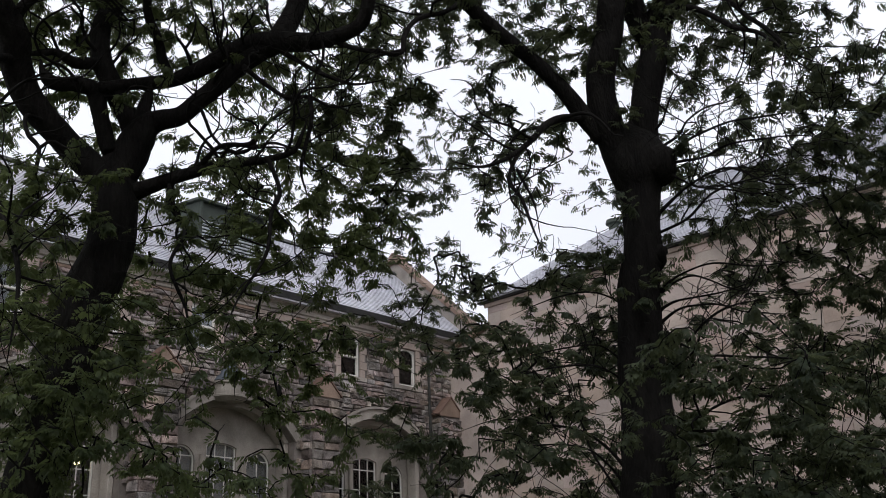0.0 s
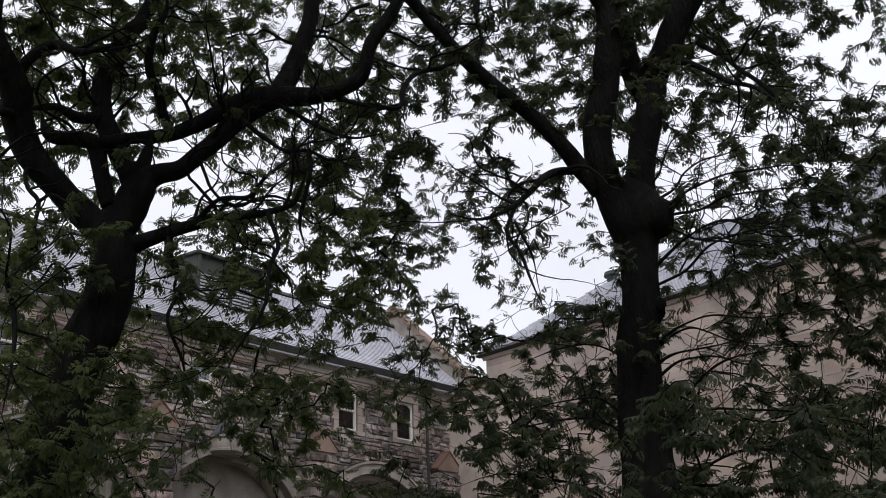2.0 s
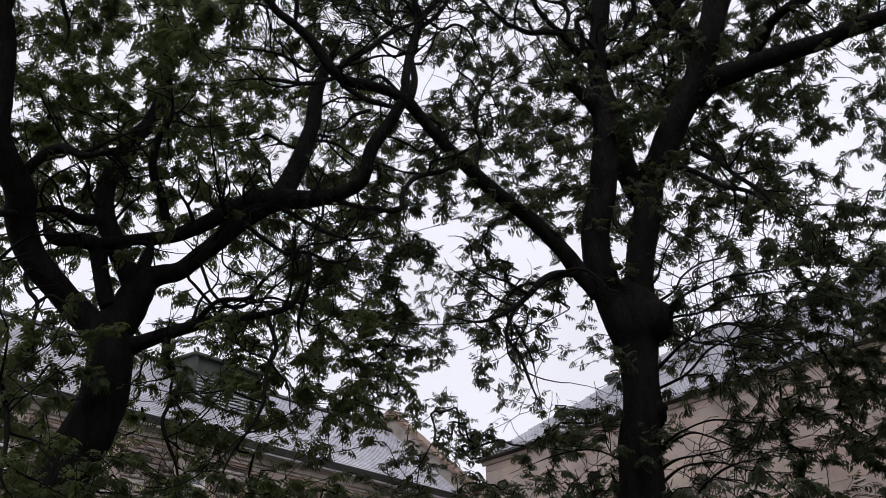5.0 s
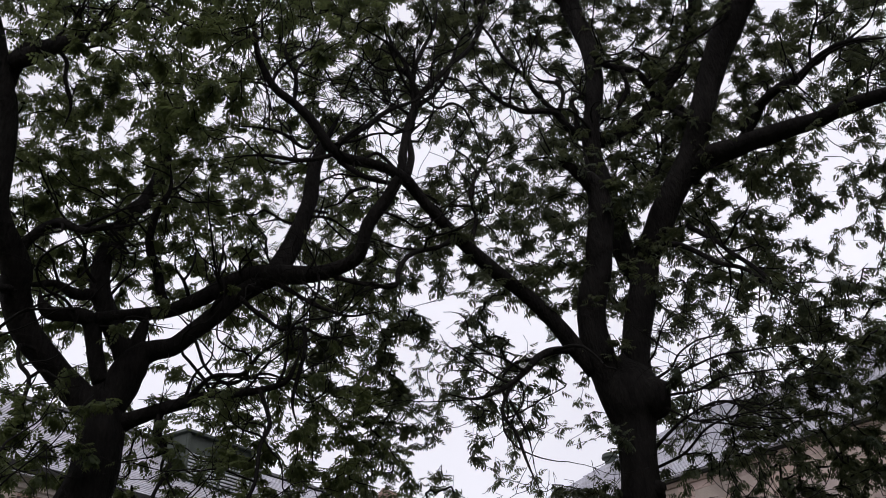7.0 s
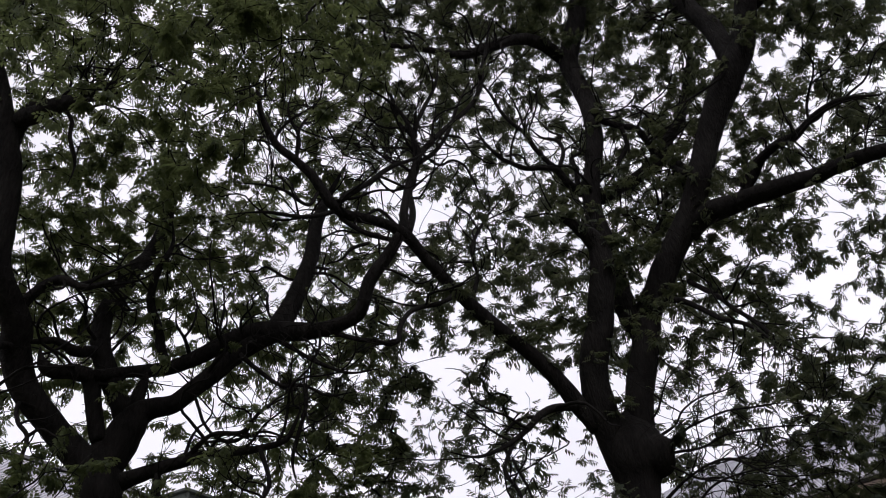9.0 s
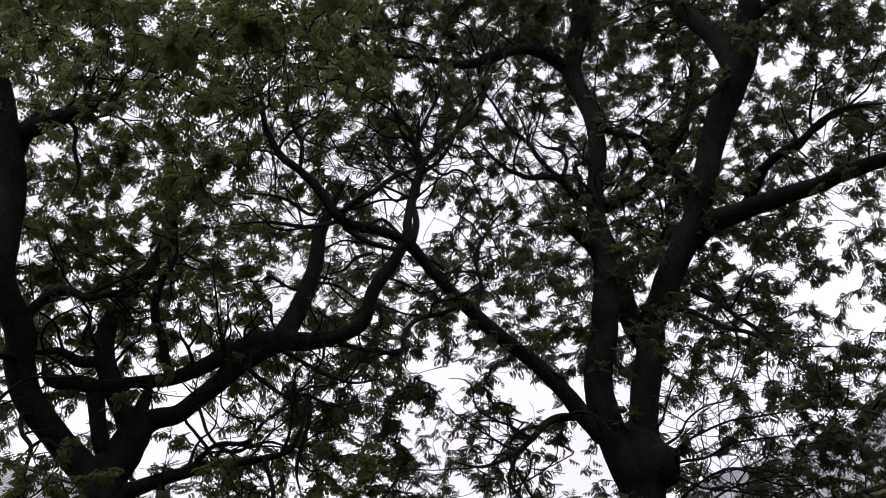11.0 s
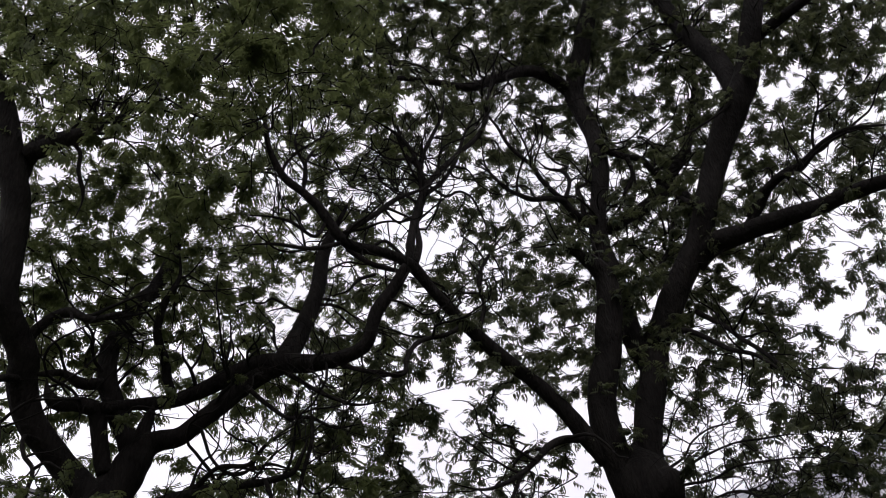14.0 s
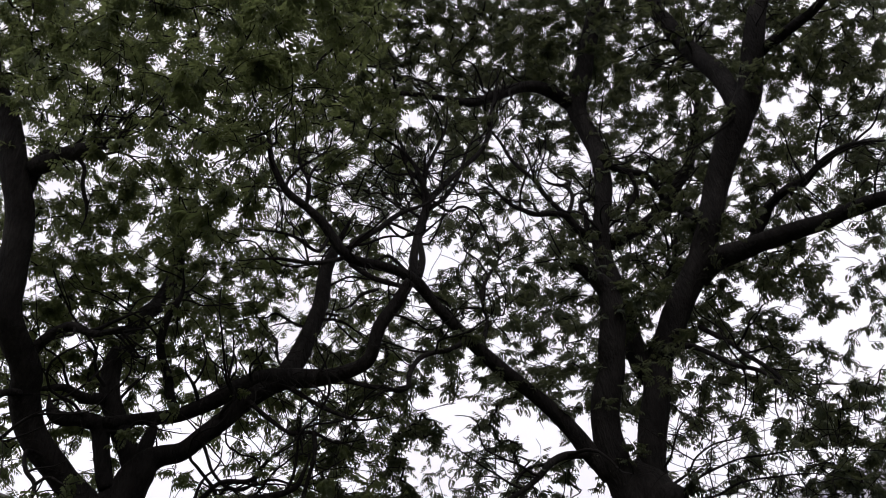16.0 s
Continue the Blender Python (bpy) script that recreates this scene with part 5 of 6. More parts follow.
CROWN_AND_SHADE_RIGHT += (
    (4.3, 0.7, 8.1, 1.50, 11), (5.5, 4.0, 14.1, 1.35, 7), (-2.0, 5.8, 13.8, 1.35, 7), (0.9, -0.8, 12.0, 1.35, 7),
    (0.3, 2.2, 11.9, 1.35, 7), (4.8, -1.3, 14.1, 1.35, 7), (3.2, 1.2, 9.4, 1.35, 7), (0.9, 0.8, 9.5, 1.35, 7),
    (2.7, -0.2, 14.0, 1.35, 7), (3.2, -0.7, 8.6, 1.35, 7), (1.1, -0.3, 12.6, 1.35, 7), (4.7, 3.4, 12.7, 1.35, 7),
    (4.1, 0.7, 10.4, 1.35, 7), (-3.4, 4.5, 13.3, 1.35, 7), (-2.7, 4.8, 13.4, 1.35, 7), (1.1, 1.1, 9.2, 1.35, 7),
)
CROWN_AND_SHADE_RIGHT += (
    (3.2, 0.6, 13.0, 1.35, 7), (4.0, -2.5, 11.6, 1.35, 7), (6.0, -2.1, 13.9, 1.35, 7), (5.3, 1.7, 12.1, 1.35, 7),
    (4.1, 2.3, 12.9, 1.35, 7), (0.6, 2.6, 12.1, 1.35, 7), (1.7, 2.4, 9.1, 1.35, 7), (1.6, 5.9, 13.7, 1.35, 7),
    (4.1, -2.3, 13.6, 1.35, 7), (-3.3, 3.8, 10.9, 1.35, 25), (2.4, 5.4, 12.4, 1.35, 7), (0.3, 6.6, 13.8, 1.35, 7),
    (-1.6, 4.3, 11.4, 1.35, 7), (5.0, 4.6, 14.4, 1.35, 7), (4.8, 4.6, 14.1, 1.35, 7), (-1.4, 3.6, 10.6, 1.35, 7),
)
CROWN_AND_SHADE_RIGHT += (
    (2.8, -1.8, 10.2, 1.35, 7), (0.6, 3.0, 13.6, 1.35, 7), (-1.8, 6.5, 14.1, 1.35, 7), (-1.3, 2.8, 13.4, 1.35, 7),
)
CROWN_AND_SHADE_RIGHT += (
    (-4.7, 9.0, 8.9, 0.40, 32),
    (-4.9, 9.0, 8.6, 0.30, 14),
)
CLEARINGS = (
    (-7.59, 3.37, 5.86, 0.14), (-9.32, 4.14, 6.84, 0.18), (-10.78, 4.79, 7.66, 0.21), (-12.25, 5.44, 8.49, 0.23),
    (-7.63, 3.27, 5.48, 0.14), (-9.37, 4.02, 6.37, 0.17), (-10.84, 4.65, 7.11, 0.20), (-12.31, 5.29, 7.86, 0.23),
    (-7.76, 2.96, 5.86, 0.11), (-9.53, 3.63, 6.84, 0.14), (-11.03, 4.20, 7.66, 0.16), (-12.52, 4.77, 8.48, 0.18),
    (-5.93, 5.81, 6.96, 0.16), (-7.29, 7.14, 8.18, 0.20), (-8.43, 8.26, 9.22, 0.23), (-9.57, 9.38, 10.25, 0.27),
    (-5.71, 6.03, 6.82, 0.12), (-7.01, 7.41, 8.01, 0.14), (-8.11, 8.57, 9.02, 0.17), (-9.21, 9.73, 10.03, 0.19),
)
CLEARINGS += (
    (-5.44, 6.27, 5.25, 0.24), (-6.68, 7.71, 6.08, 0.30), (-7.73, 8.91, 6.78, 0.34), (-8.78, 10.12, 7.49, 0.39),
    (-5.13, 6.53, 4.79, 0.42), (-6.30, 8.02, 5.52, 0.52), (-7.29, 9.28, 6.13, 0.60), (-8.28, 10.54, 6.75, 0.68),
    (-4.40, 7.04, 5.22, 0.23), (-5.41, 8.65, 6.05, 0.28), (-6.26, 10.00, 6.75, 0.32), (-7.11, 11.36, 7.45, 0.37),
    (-4.98, 6.64, 4.44, 0.22), (-6.12, 8.16, 5.09, 0.27), (-7.08, 9.44, 5.64, 0.31), (-8.04, 10.72, 6.19, 0.35),
    (-4.66, 6.87, 4.85, 0.24), (-5.72, 8.44, 5.60, 0.29), (-6.62, 9.77, 6.23, 0.34), (-7.52, 11.09, 6.85, 0.39),
)
CLEARINGS += (
    (-5.76, 5.97, 7.04, 0.14), (-7.08, 7.34, 8.29, 0.17), (-8.20, 8.49, 9.34, 0.20), (-9.31, 9.64, 10.39, 0.23),
    (-7.07, 4.35, 6.35, 0.13), (-8.69, 5.34, 7.44, 0.15), (-10.05, 6.18, 8.35, 0.18), (-11.41, 7.02, 9.27, 0.20),
    (-2.17, 8.01, 6.52, 0.34), (-2.66, 9.85, 7.64, 0.42), (-3.08, 11.39, 8.59, 0.49), (-3.50, 12.94, 9.54, 0.56),
    (-5.20, 6.47, 6.04, 0.24), (-6.39, 7.95, 7.06, 0.29), (-7.39, 9.20, 7.92, 0.33), (-8.39, 10.45, 8.77, 0.38),
    (-7.23, 4.08, 6.08, 0.15), (-8.88, 5.02, 7.10, 0.18), (-10.27, 5.81, 7.97, 0.21), (-11.66, 6.59, 8.83, 0.24),
)
CLEARINGS += (
    (-2.15, 8.02, 6.56, 0.43), (-2.64, 9.85, 7.69, 0.53), (-3.06, 11.40, 8.65, 0.61), (-3.47, 12.94, 9.60, 0.70),
    (-2.41, 7.94, 6.72, 0.23), (-2.96, 9.76, 7.89, 0.29), (-3.43, 11.29, 8.88, 0.33), (-3.89, 12.82, 9.86, 0.37),
    (-6.81, 2.35, 8.23, 0.24), (-7.37, 2.54, 8.78, 0.26), (-7.85, 2.71, 9.24, 0.28), (-9.64, 3.33, 10.99, 0.35),
    (-11.15, 3.85, 12.47, 0.40), (-12.67, 4.37, 13.94, 0.46), (-6.82, 2.29, 7.89, 0.26), (-7.39, 2.48, 8.42, 0.28),
    (-7.87, 2.64, 8.86, 0.30), (-9.67, 3.25, 10.52, 0.36), (-11.19, 3.76, 11.92, 0.42), (-12.70, 4.27, 13.32, 0.48),
)
CLEARINGS += (
    (-5.90, 5.84, 7.16, 0.20), (-7.25, 7.17, 8.44, 0.25), (-8.39, 8.30, 9.51, 0.29), (-9.53, 9.42, 10.58, 0.33),
    (-4.77, 6.79, 9.07, 0.20), (-5.86, 8.35, 10.78, 0.24), (-6.78, 9.66, 12.22, 0.28), (-7.70, 10.96, 13.66, 0.32),
    (-4.04, 7.25, 6.67, 0.12), (-4.96, 8.91, 7.84, 0.14), (-5.74, 10.31, 8.81, 0.16), (-6.52, 11.71, 9.79, 0.19),
    (-3.72, 7.42, 4.34, 0.31), (-4.57, 9.12, 4.97, 0.38), (-5.29, 10.55, 5.50, 0.44), (-6.00, 11.98, 6.03, 0.50),
    (-3.43, 7.56, 4.40, 0.21), (-4.21, 9.29, 5.04, 0.26), (-4.87, 10.75, 5.58, 0.30), (-5.53, 12.20, 6.12, 0.34),
)
CLEARINGS += (
    (-3.86, 7.35, 3.99, 0.22), (-4.75, 9.03, 4.54, 0.27), (-5.49, 10.44, 5.00, 0.31), (-6.24, 11.86, 5.47, 0.35),
    (-3.31, 7.61, 3.32, 0.15), (-4.07, 9.35, 3.72, 0.19), (-4.71, 10.82, 4.05, 0.22), (-5.35, 12.29, 4.38, 0.24),
    (-7.65, 3.22, 5.14, 0.30), (-9.40, 3.96, 5.95, 0.36), (-10.88, 4.58, 6.63, 0.42), (-12.35, 5.20, 7.31, 0.48),
    (-5.96, 5.78, 4.28, 0.26), (-7.32, 7.10, 4.89, 0.32), (-8.47, 8.22, 5.41, 0.37), (-9.62, 9.33, 5.93, 0.42),
    (-6.27, 5.44, 4.18, 0.16), (-7.70, 6.68, 4.77, 0.19), (-8.91, 7.73, 5.26, 0.22), (-10.12, 8.78, 5.76, 0.25),
)
CLEARINGS += (
    (-5.26, 6.42, 4.63, 0.21), (-6.46, 7.89, 5.32, 0.26), (-7.47, 9.13, 5.91, 0.30), (-8.49, 10.37, 6.49, 0.34),
)
CLEARINGS += (
    (-6.20, 2.14, 7.46, 0.18),
    (-6.77, 2.33, 8.00, 0.19),
    (-7.40, 2.55, 8.60, 0.21),
    (-8.04, 2.77, 9.20, 0.23),
    (-6.09, 2.21, 7.56, 0.14),
    (-6.64, 2.41, 8.10, 0.16),
    (-7.26, 2.64, 8.71, 0.17),
    (-7.89, 2.86, 9.32, 0.19),
    (-6.30, 2.05, 7.39, 0.12),
    (-6.87, 2.24, 7.92, 0.13),
    (-7.52, 2.45, 8.51, 0.14),
    (-8.16, 2.66, 9.10, 0.16),
    (-5.97, 1.98, 7.76, 0.10),
    (-6.51, 2.17, 8.31, 0.10),
    (-7.12, 2.37, 8.94, 0.11),
    (-7.73, 2.57, 9.57, 0.12),
)
CLEARINGS += (
    (-8.74, 3.01, 9.86, 0.25),
    (-9.59, 3.31, 10.66, 0.27),
    (-8.58, 3.12, 9.99, 0.20),
    (-9.41, 3.42, 10.81, 0.22),
    (-8.88, 2.89, 9.76, 0.17),
    (-9.74, 3.17, 10.55, 0.19),
    (-8.41, 2.80, 10.27, 0.14),
    (-9.22, 3.07, 11.11, 0.15),
    (-6.51, 2.04, 8.35, 0.12),
    (-7.33, 2.30, 9.20, 0.14),
    (-8.14, 2.55, 10.04, 0.15),
    (-8.95, 2.81, 10.88, 0.17),
    (-6.57, 1.85, 8.35, 0.10),
    (-7.39, 2.08, 9.19, 0.12),
    (-8.22, 2.31, 10.04, 0.13),
    (-9.04, 2.54, 10.88, 0.14),
)


rng = np.random.default_rng(11)


def leaf_template():
    """A feathered leaf: pairs of narrow leaflets along a drooping stalk, pointing along +x."""
    verts, faces = [], []
    pairs, length = 3, 0.115
    spots = [(0.03 + 0.105 * i / pairs, s) for i in range(pairs) for s in (-1, 1)] + [(length, 0)]
    for at, s in spots:
        size = 0.051 * (0.8 + 0.4 * math.sin(math.pi * min(1, at / length + 0.15)))
        wide = size * 0.29
        d = Vector((0.66, s * 0.72, -0.4)).normalized() if s else Vector((1, 0, -0.25)).normalized()
        side = Vector((-d.y, d.x, 0)).normalized()
        base = Vector((at, 0.004 * s, -0.9 * at * at))
        i = len(verts)
        verts += [base, base + d * size * 0.45 + side * wide + Vector((0, 0, 0.004)), base + d * size + Vector((0, 0, -0.012)), base + d * size * 0.45 - side * wide + Vector((0, 0, 0.004))]
        faces += [(i, i + 1, i + 2, i + 3)]
    return np.array([tuple(v) for v in verts]), np.array(faces)


LEAF_V, LEAF_F = leaf_template()


def mesh_from(name, verts, faces, material, parent, label, smooth=False):
    me = bpy.data.meshes.new(name)
    me.vertices.add(len(verts))
    me.vertices.foreach_set("co", verts.astype(np.float32).ravel())
    k = faces.shape[1]
    me.loops.add(faces.size)
    me.loops.foreach_set("vertex_index", faces.astype(np.int32).ravel())
    me.polygons.add(len(faces))
    me.polygons.foreach_set("loop_start", np.arange(0, faces.size, k, dtype=np.int32))
    me.update(calc_edges=True)
    me.validate()
    if smooth:
        me.polygons.foreach_set("use_smooth", np.ones(len(faces), bool))
    me.materials.append(material)
    ob = new(name, me)
    ob.parent = parent
    ob.matrix_parent_inverse = parent.matrix_basis.inverted()
    return tagged(ob, label, kind="stuff")


def shoots(masses, spray=5):
    """Places of the leafy shoots: flat sprays of a few shoots each, the sprays well apart, but for the clearings."""
    total = sum(-(-m[4] // spray) for m in masses)
    p, used = np.zeros((total, 3)), 0
    for i, (x, y, z, r, n) in enumerate(masses):
        own = np.random.default_rng(1000 + i)
        n, tries = -(-n // spray), 7
        q = own.normal(size=(n, tries, 3))
        q /= np.linalg.norm(q, axis=2)[..., None]
        q *= own.random((n, tries, 1)) ** (1 / 3)
        q = q * (r * 1.1, r * 1.1, r * 0.95) + (x, y, z)
        near = np.linalg.norm(p[:used] - (x, y, z), axis=1) < r * 1.6 if used else np.zeros(0, bool)
        field = np.vstack([p[:used][near], np.zeros((n, 3))])
        k = len(field) - n
        for c in q:
            best = c[0]
            if k:
                d = ((field[None, :k] - c[:, None]) ** 2).sum(2).min(1)
                best = c[int(np.argmax(d))]
            field[k] = best
            k += 1
        p[used:used + n] = field[k - n:k]
        used += n
    p = np.repeat(p, spray, axis=0)
    own = np.random.default_rng(77)
    lean = np.repeat(own.normal(size=(len(p) // spray, 2)) * 0.35, spray, axis=0)
    off = own.normal(size=p.shape) * (0.23, 0.23, 0.07)
    off[:, 2] += (off[:, :2] * lean).sum(1)
    p = p + off
    for x, y, z, r in CLEARINGS:
        p = p[np.linalg.norm(p - (x, y, z), axis=1) > r]
    return p


def grow(limbs, ends):
    """Twigs from the limbs to every shoot. Each shoot joins the nearest wood; returns nodes, parents and radii."""
    pos, par, fixed = [], [], []
    for rows in limbs:
        for x, y, z, r in rows[2:]:
            if r > 0.16:
                continue
            pos.append((x, y, z))
            par.append(-1)
            fixed.append(r)
    pos, par, fixed = list(pos), list(par), list(fixed)
    base = np.array(pos)
    cap = len(base) + len(ends) * 17
    arr = np.zeros((cap, 3))
    arr[:len(base)] = base
    used = len(base)
    def wood_index(count):
        kd = KDTree(count)
        for k in range(count):
            kd.insert(arr[k], k)
        kd.balance()
        return kd

    kd, known = wood_index(used), used
    first = np.array([kd.find(e)[2] for e in ends])
    tips = []
    for i in np.argsort(first):
        e = ends[i]
        if used - known > 2500:
            kd, known = wood_index(used), used
        _, j, d = kd.find(e)
        if used > known:
            d2 = ((arr[known:used] - e) ** 2).sum(1)
            m = int(np.argmin(d2))
            if d2[m] < d * d:
                j, d = known + m, math.sqrt(d2[m])
        a = arr[j].copy()
        n = max(1, min(16, int(math.ceil(d / 0.11))))
        bend = rng.normal(size=3) * 0.13 * d + np.array((0, 0, 0.06 * d))
        sway, kink = rng.normal(size=3) * 0.12 * d, rng.normal(size=3) * 0.075 * d
        prev = j
        for k in range(1, n + 1):
            t = k / n
            arr[used] = a + (e - a) * t + bend * math.sin(math.pi * t) + sway * math.sin(2 * math.pi * t) + kink * math.sin(3 * math.pi * t) + rng.normal(size=3) * 0.014
            par.append(prev)
            fixed.append(0.0)
            prev = used
            used += 1
        tips.append(prev)
    par, fixed = np.array(par), np.array(fixed)
    load = np.zeros(used)
    load[tips] = 1
    for i in range(used - 1, -1, -1):
        if par[i] >= 0:
            load[par[i]] += load[i]
    rad = np.where(fixed > 0, fixed, np.minimum(0.0032 * np.maximum(load, 1) ** 0.45, 0.015))
    return arr[:used], par, rad, np.array(tips)


def twig_mesh(pos, par, rad, sides=3):
    k = np.where(par >= 0)[0]
    a, b = pos[par[k]], pos[k]
    ra, rb = np.minimum(rad[par[k]], rad[k] * 1.25), rad[k]
    d = b - a
    d /= np.linalg.norm(d, axis=1)[:, None] + 1e-9
    ref = np.where(np.abs(d[:, 2:3]) > 0.9, (1.0, 0, 0), (0, 0, 1.0))
    u = np.cross(d, ref)
    u /= np.linalg.norm(u, axis=1)[:, None]
    v = np.cross(d, u)
    verts = []
    for centre, r in ((a, ra), (b, rb)):
        for s in range(sides):
            c = 2 * math.pi * s / sides
            verts.append(centre + (u * math.cos(c) + v * math.sin(c)) * r[:, None])
    verts = np.stack(verts, 1)
    m = len(k)
    base = (np.arange(m) * 2 * sides)[:, None]
    faces = np.vstack([base + np.array((s, (s + 1) % sides, sides + (s + 1) % sides, sides + s)) for s in range(sides)])
    return verts.reshape(-1, 3), faces


def leaf_mesh(pos, par, tips, each):
    """Feathered leaves round the last stretch of every twig, held outward and drooping."""
    tip = np.repeat(tips, each)
    n = len(tip)
    for _ in range(5):
        step = par[tip]
        back = (rng.random(n) < 0.55) & (step >= 0)
        back &= par[np.maximum(step, 0)] >= 0
        tip = np.where(back, step, tip)
    prev = np.maximum(par[tip], 0)
    along = pos[tip] - pos[prev]
    along /= np.linalg.norm(along, axis=1)[:, None] + 1e-9
    at = pos[tip] + (pos[prev] - pos[tip]) * rng.random((n, 1))
    head = rng.random(n) * 2 * math.pi
    out = np.stack([np.cos(head), np.sin(head), rng.normal(-0.4, 0.35, n)], 1) + along * 0.6
    out /= np.linalg.norm(out, axis=1)[:, None]
    upish = np.array((0, 0, 1.0)) + rng.normal(size=(n, 3)) * 0.35
    side = np.cross(upish, out)
    side /= np.linalg.norm(side, axis=1)[:, None] + 1e-9
    up = np.cross(out, side)
    size = rng.uniform(0.65, 1.22, n)[:, None, None]
    t = LEAF_V[None] * size
    verts = at[:, None] + t[..., 0:1] * out[:, None] + t[..., 1:2] * side[:, None] + t[..., 2:3] * up[:, None]
    k = len(LEAF_V)
    faces = (np.arange(n) * k)[:, None, None] + LEAF_F[None]
    return verts.reshape(-1, 3), faces.reshape(-1, 4)


def wander(start, way, radius, length, lift):
    """A crooked branch that keeps swinging about its way: place and radius row by row."""
    p, d, rows = np.array(start, float), np.array(way, float), []
    n = max(4, int(length / 0.09))
    aim, turn = d.copy(), rng.normal(size=3) * 0.22
    for k in range(n + 1):
        t = k / n
        rows.append((*p, max(0.0035, radius * (1 - 0.8 * t))))
        if k % 3 == 0:
            turn = rng.normal(size=3) * 0.22
        d = d + turn + rng.normal(size=3) * 0.1 + (aim - d) * 0.16 + (0, 0, lift * (0.05 - 0.05 * t))
        d /= np.linalg.norm(d)
        p = p + d * length / n
    return np.array(rows)


def open_air(rows):
    q = rows[:, :3]
    return all(np.linalg.norm(q - c[:3], axis=1).min() > c[3] * 0.9 for c in CLEARINGS)


def side_branches(rows):
    """Crooked side branches of one limb, each with forks of its own."""
    out = []
    seg = np.linalg.norm(np.diff(rows[:, :3], axis=0), axis=1)
    if seg.sum() < 0.9:
        return out
    count = int(seg.sum() / 0.3)
    for _ in range(count):
        i = int(rng.integers(int(len(rows) * 0.25), len(rows) - 1))
        r = rows[i, 3]
        if r > 0.15:
            continue
        way = rows[i + 1, :3] - rows[i, :3]
        way /= np.linalg.norm(way) + 1e-9
        way = way * 0.7 + rng.normal(size=3) * 0.75 + (0, 0, 0.15)
        way /= np.linalg.norm(way)
        r0 = float(min(0.6 * r, rng.uniform(0.008, 0.026)))
        main = wander(rows[i, :3], way, r0, rng.uniform(0.6, 1.9) * (0.5 + r0 * 25), 1.0)
        if not open_air(main[3:]):
            continue
        forks = [main]
        for _ in range(int(rng.integers(2, 5))):
            k = int(rng.integers(len(main) // 4, len(main) - 1))
            w = main[k + 1, :3] - main[k, :3]
            w = w / (np.linalg.norm(w) + 1e-9) * 0.6 + rng.normal(size=3) * 0.65
            w /= np.linalg.norm(w)
            f = wander(main[k, :3], w, main[k, 3] * 0.75, rng.uniform(0.35, 0.9), 0.6)
            if open_air(f[2:]):
                forks.append(f)
        out.append(forks)
    return out


def tree(lines, masses, label, leaf, each=9):
    x, y, z, r = lines[0][0]
    t = thing("tree", label, "tree", (x, y, 0))
    flare = ((x - 0.02, y, -0.15, r * 1.75), (x - 0.01, y, 0.12, r * 1.4), (x, y, 0.5, r * 1.12))
    smooth = []
    for i, line in enumerate(lines):
        rows = smooth_line((flare + tuple(line)) if i == 0 else line, 6)
        knob = len(line) == 5 and line[0][3] > 0.06
        if i and rows[-1][3] < 0.06 and not knob:
            rows[-9:, 3] *= np.linspace(1, 0.3, len(rows[-9:]))
        if i:
            for row in rows[3:-1]:
                row[:3] += np.array(noise.noise_vector(Vector(row[:3]) * 2.6)) * min(0.3 * row[3], 0.012)
        smooth.append(rows)
        r0 = rows[0][3]
        sides = 20 if i == 0 else 14 if r0 > 0.08 else 8
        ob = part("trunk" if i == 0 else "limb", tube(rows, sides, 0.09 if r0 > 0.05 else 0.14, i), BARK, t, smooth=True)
        ob.matrix_parent_inverse = t.matrix_basis.inverted()
    wood = list(smooth[1:])
    for rows in smooth[1:]:
        for forks in side_branches(rows):
            bm = tube(forks[0], 6)
            for f in forks[1:]:
                add = tube(f, 5)
                me = bpy.data.meshes.new("fork")
                add.to_mesh(me)
                add.free()
                bm.from_mesh(me)
                bpy.data.meshes.remove(me)
            ob = part("branch", bm, TWIG, t, smooth=True)
            ob.matrix_parent_inverse = t.matrix_basis.inverted()
            wood += forks
    pos, par, rad, tips = grow(wood, shoots(masses))
    mesh_from("twig_tangle", *twig_mesh(pos, par, rad), TWIG, t, "thin dark twigs")
    mesh_from("crown", *leaf_mesh(pos, par, tips, each), leaf, t, "feathered dark green leaves")
    return t


tree(LIMBS_LEFT, CROWN_AND_SHADE_LEFT, "leaning dark-barked tree with low forking limbs and feathered leaves", LEAF)
tree(LIMBS_RIGHT, CROWN_AND_SHADE_RIGHT, "tall dark-barked tree with a twin trunk and knots, in leaf", LEAF_COOL)

# ---- stones, ashlar blocks and slates ----
def block_shapes(depth, chamfer, rough, count, seed):
    """Unit blocks, 1 by 1 in u and v, whose front stands proud with uneven, worn edges."""
    rnd = random.Random(seed)
    shapes = []
    for k in range(count):
        rows = []
        for w, inset, jit in ((0.0, 0.0, 0.0), (depth * 0.62, 0.0, 0.012), (depth, chamfer, rough)):
            for u, v in ((-0.5, -0.5), (0.5, -0.5), (0.5, 0.5), (-0.5, 0.5)):
                s = 1 - inset * 2
                rows.append((w + rnd.uniform(-jit, jit) * depth * 6, u * (s if abs(u) else 1) + rnd.uniform(-jit, jit), v * s + rnd.uniform(-jit, jit)))
        rows.append((depth * rnd.uniform(0.95, 1.0 + rough * 5), rnd.uniform(-0.22, 0.22), rnd.uniform(-0.2, 0.2)))
        faces = [(8, 9, 12), (9, 10, 12), (10, 11, 12), (11, 8, 12)] + [(a + i, a + (i + 1) % 4, a + 4 + (i + 1) % 4, a + 4 + i) for a in (0, 4) for i in range(4)]
        shapes.append((np.array(rows), faces))
    return shapes


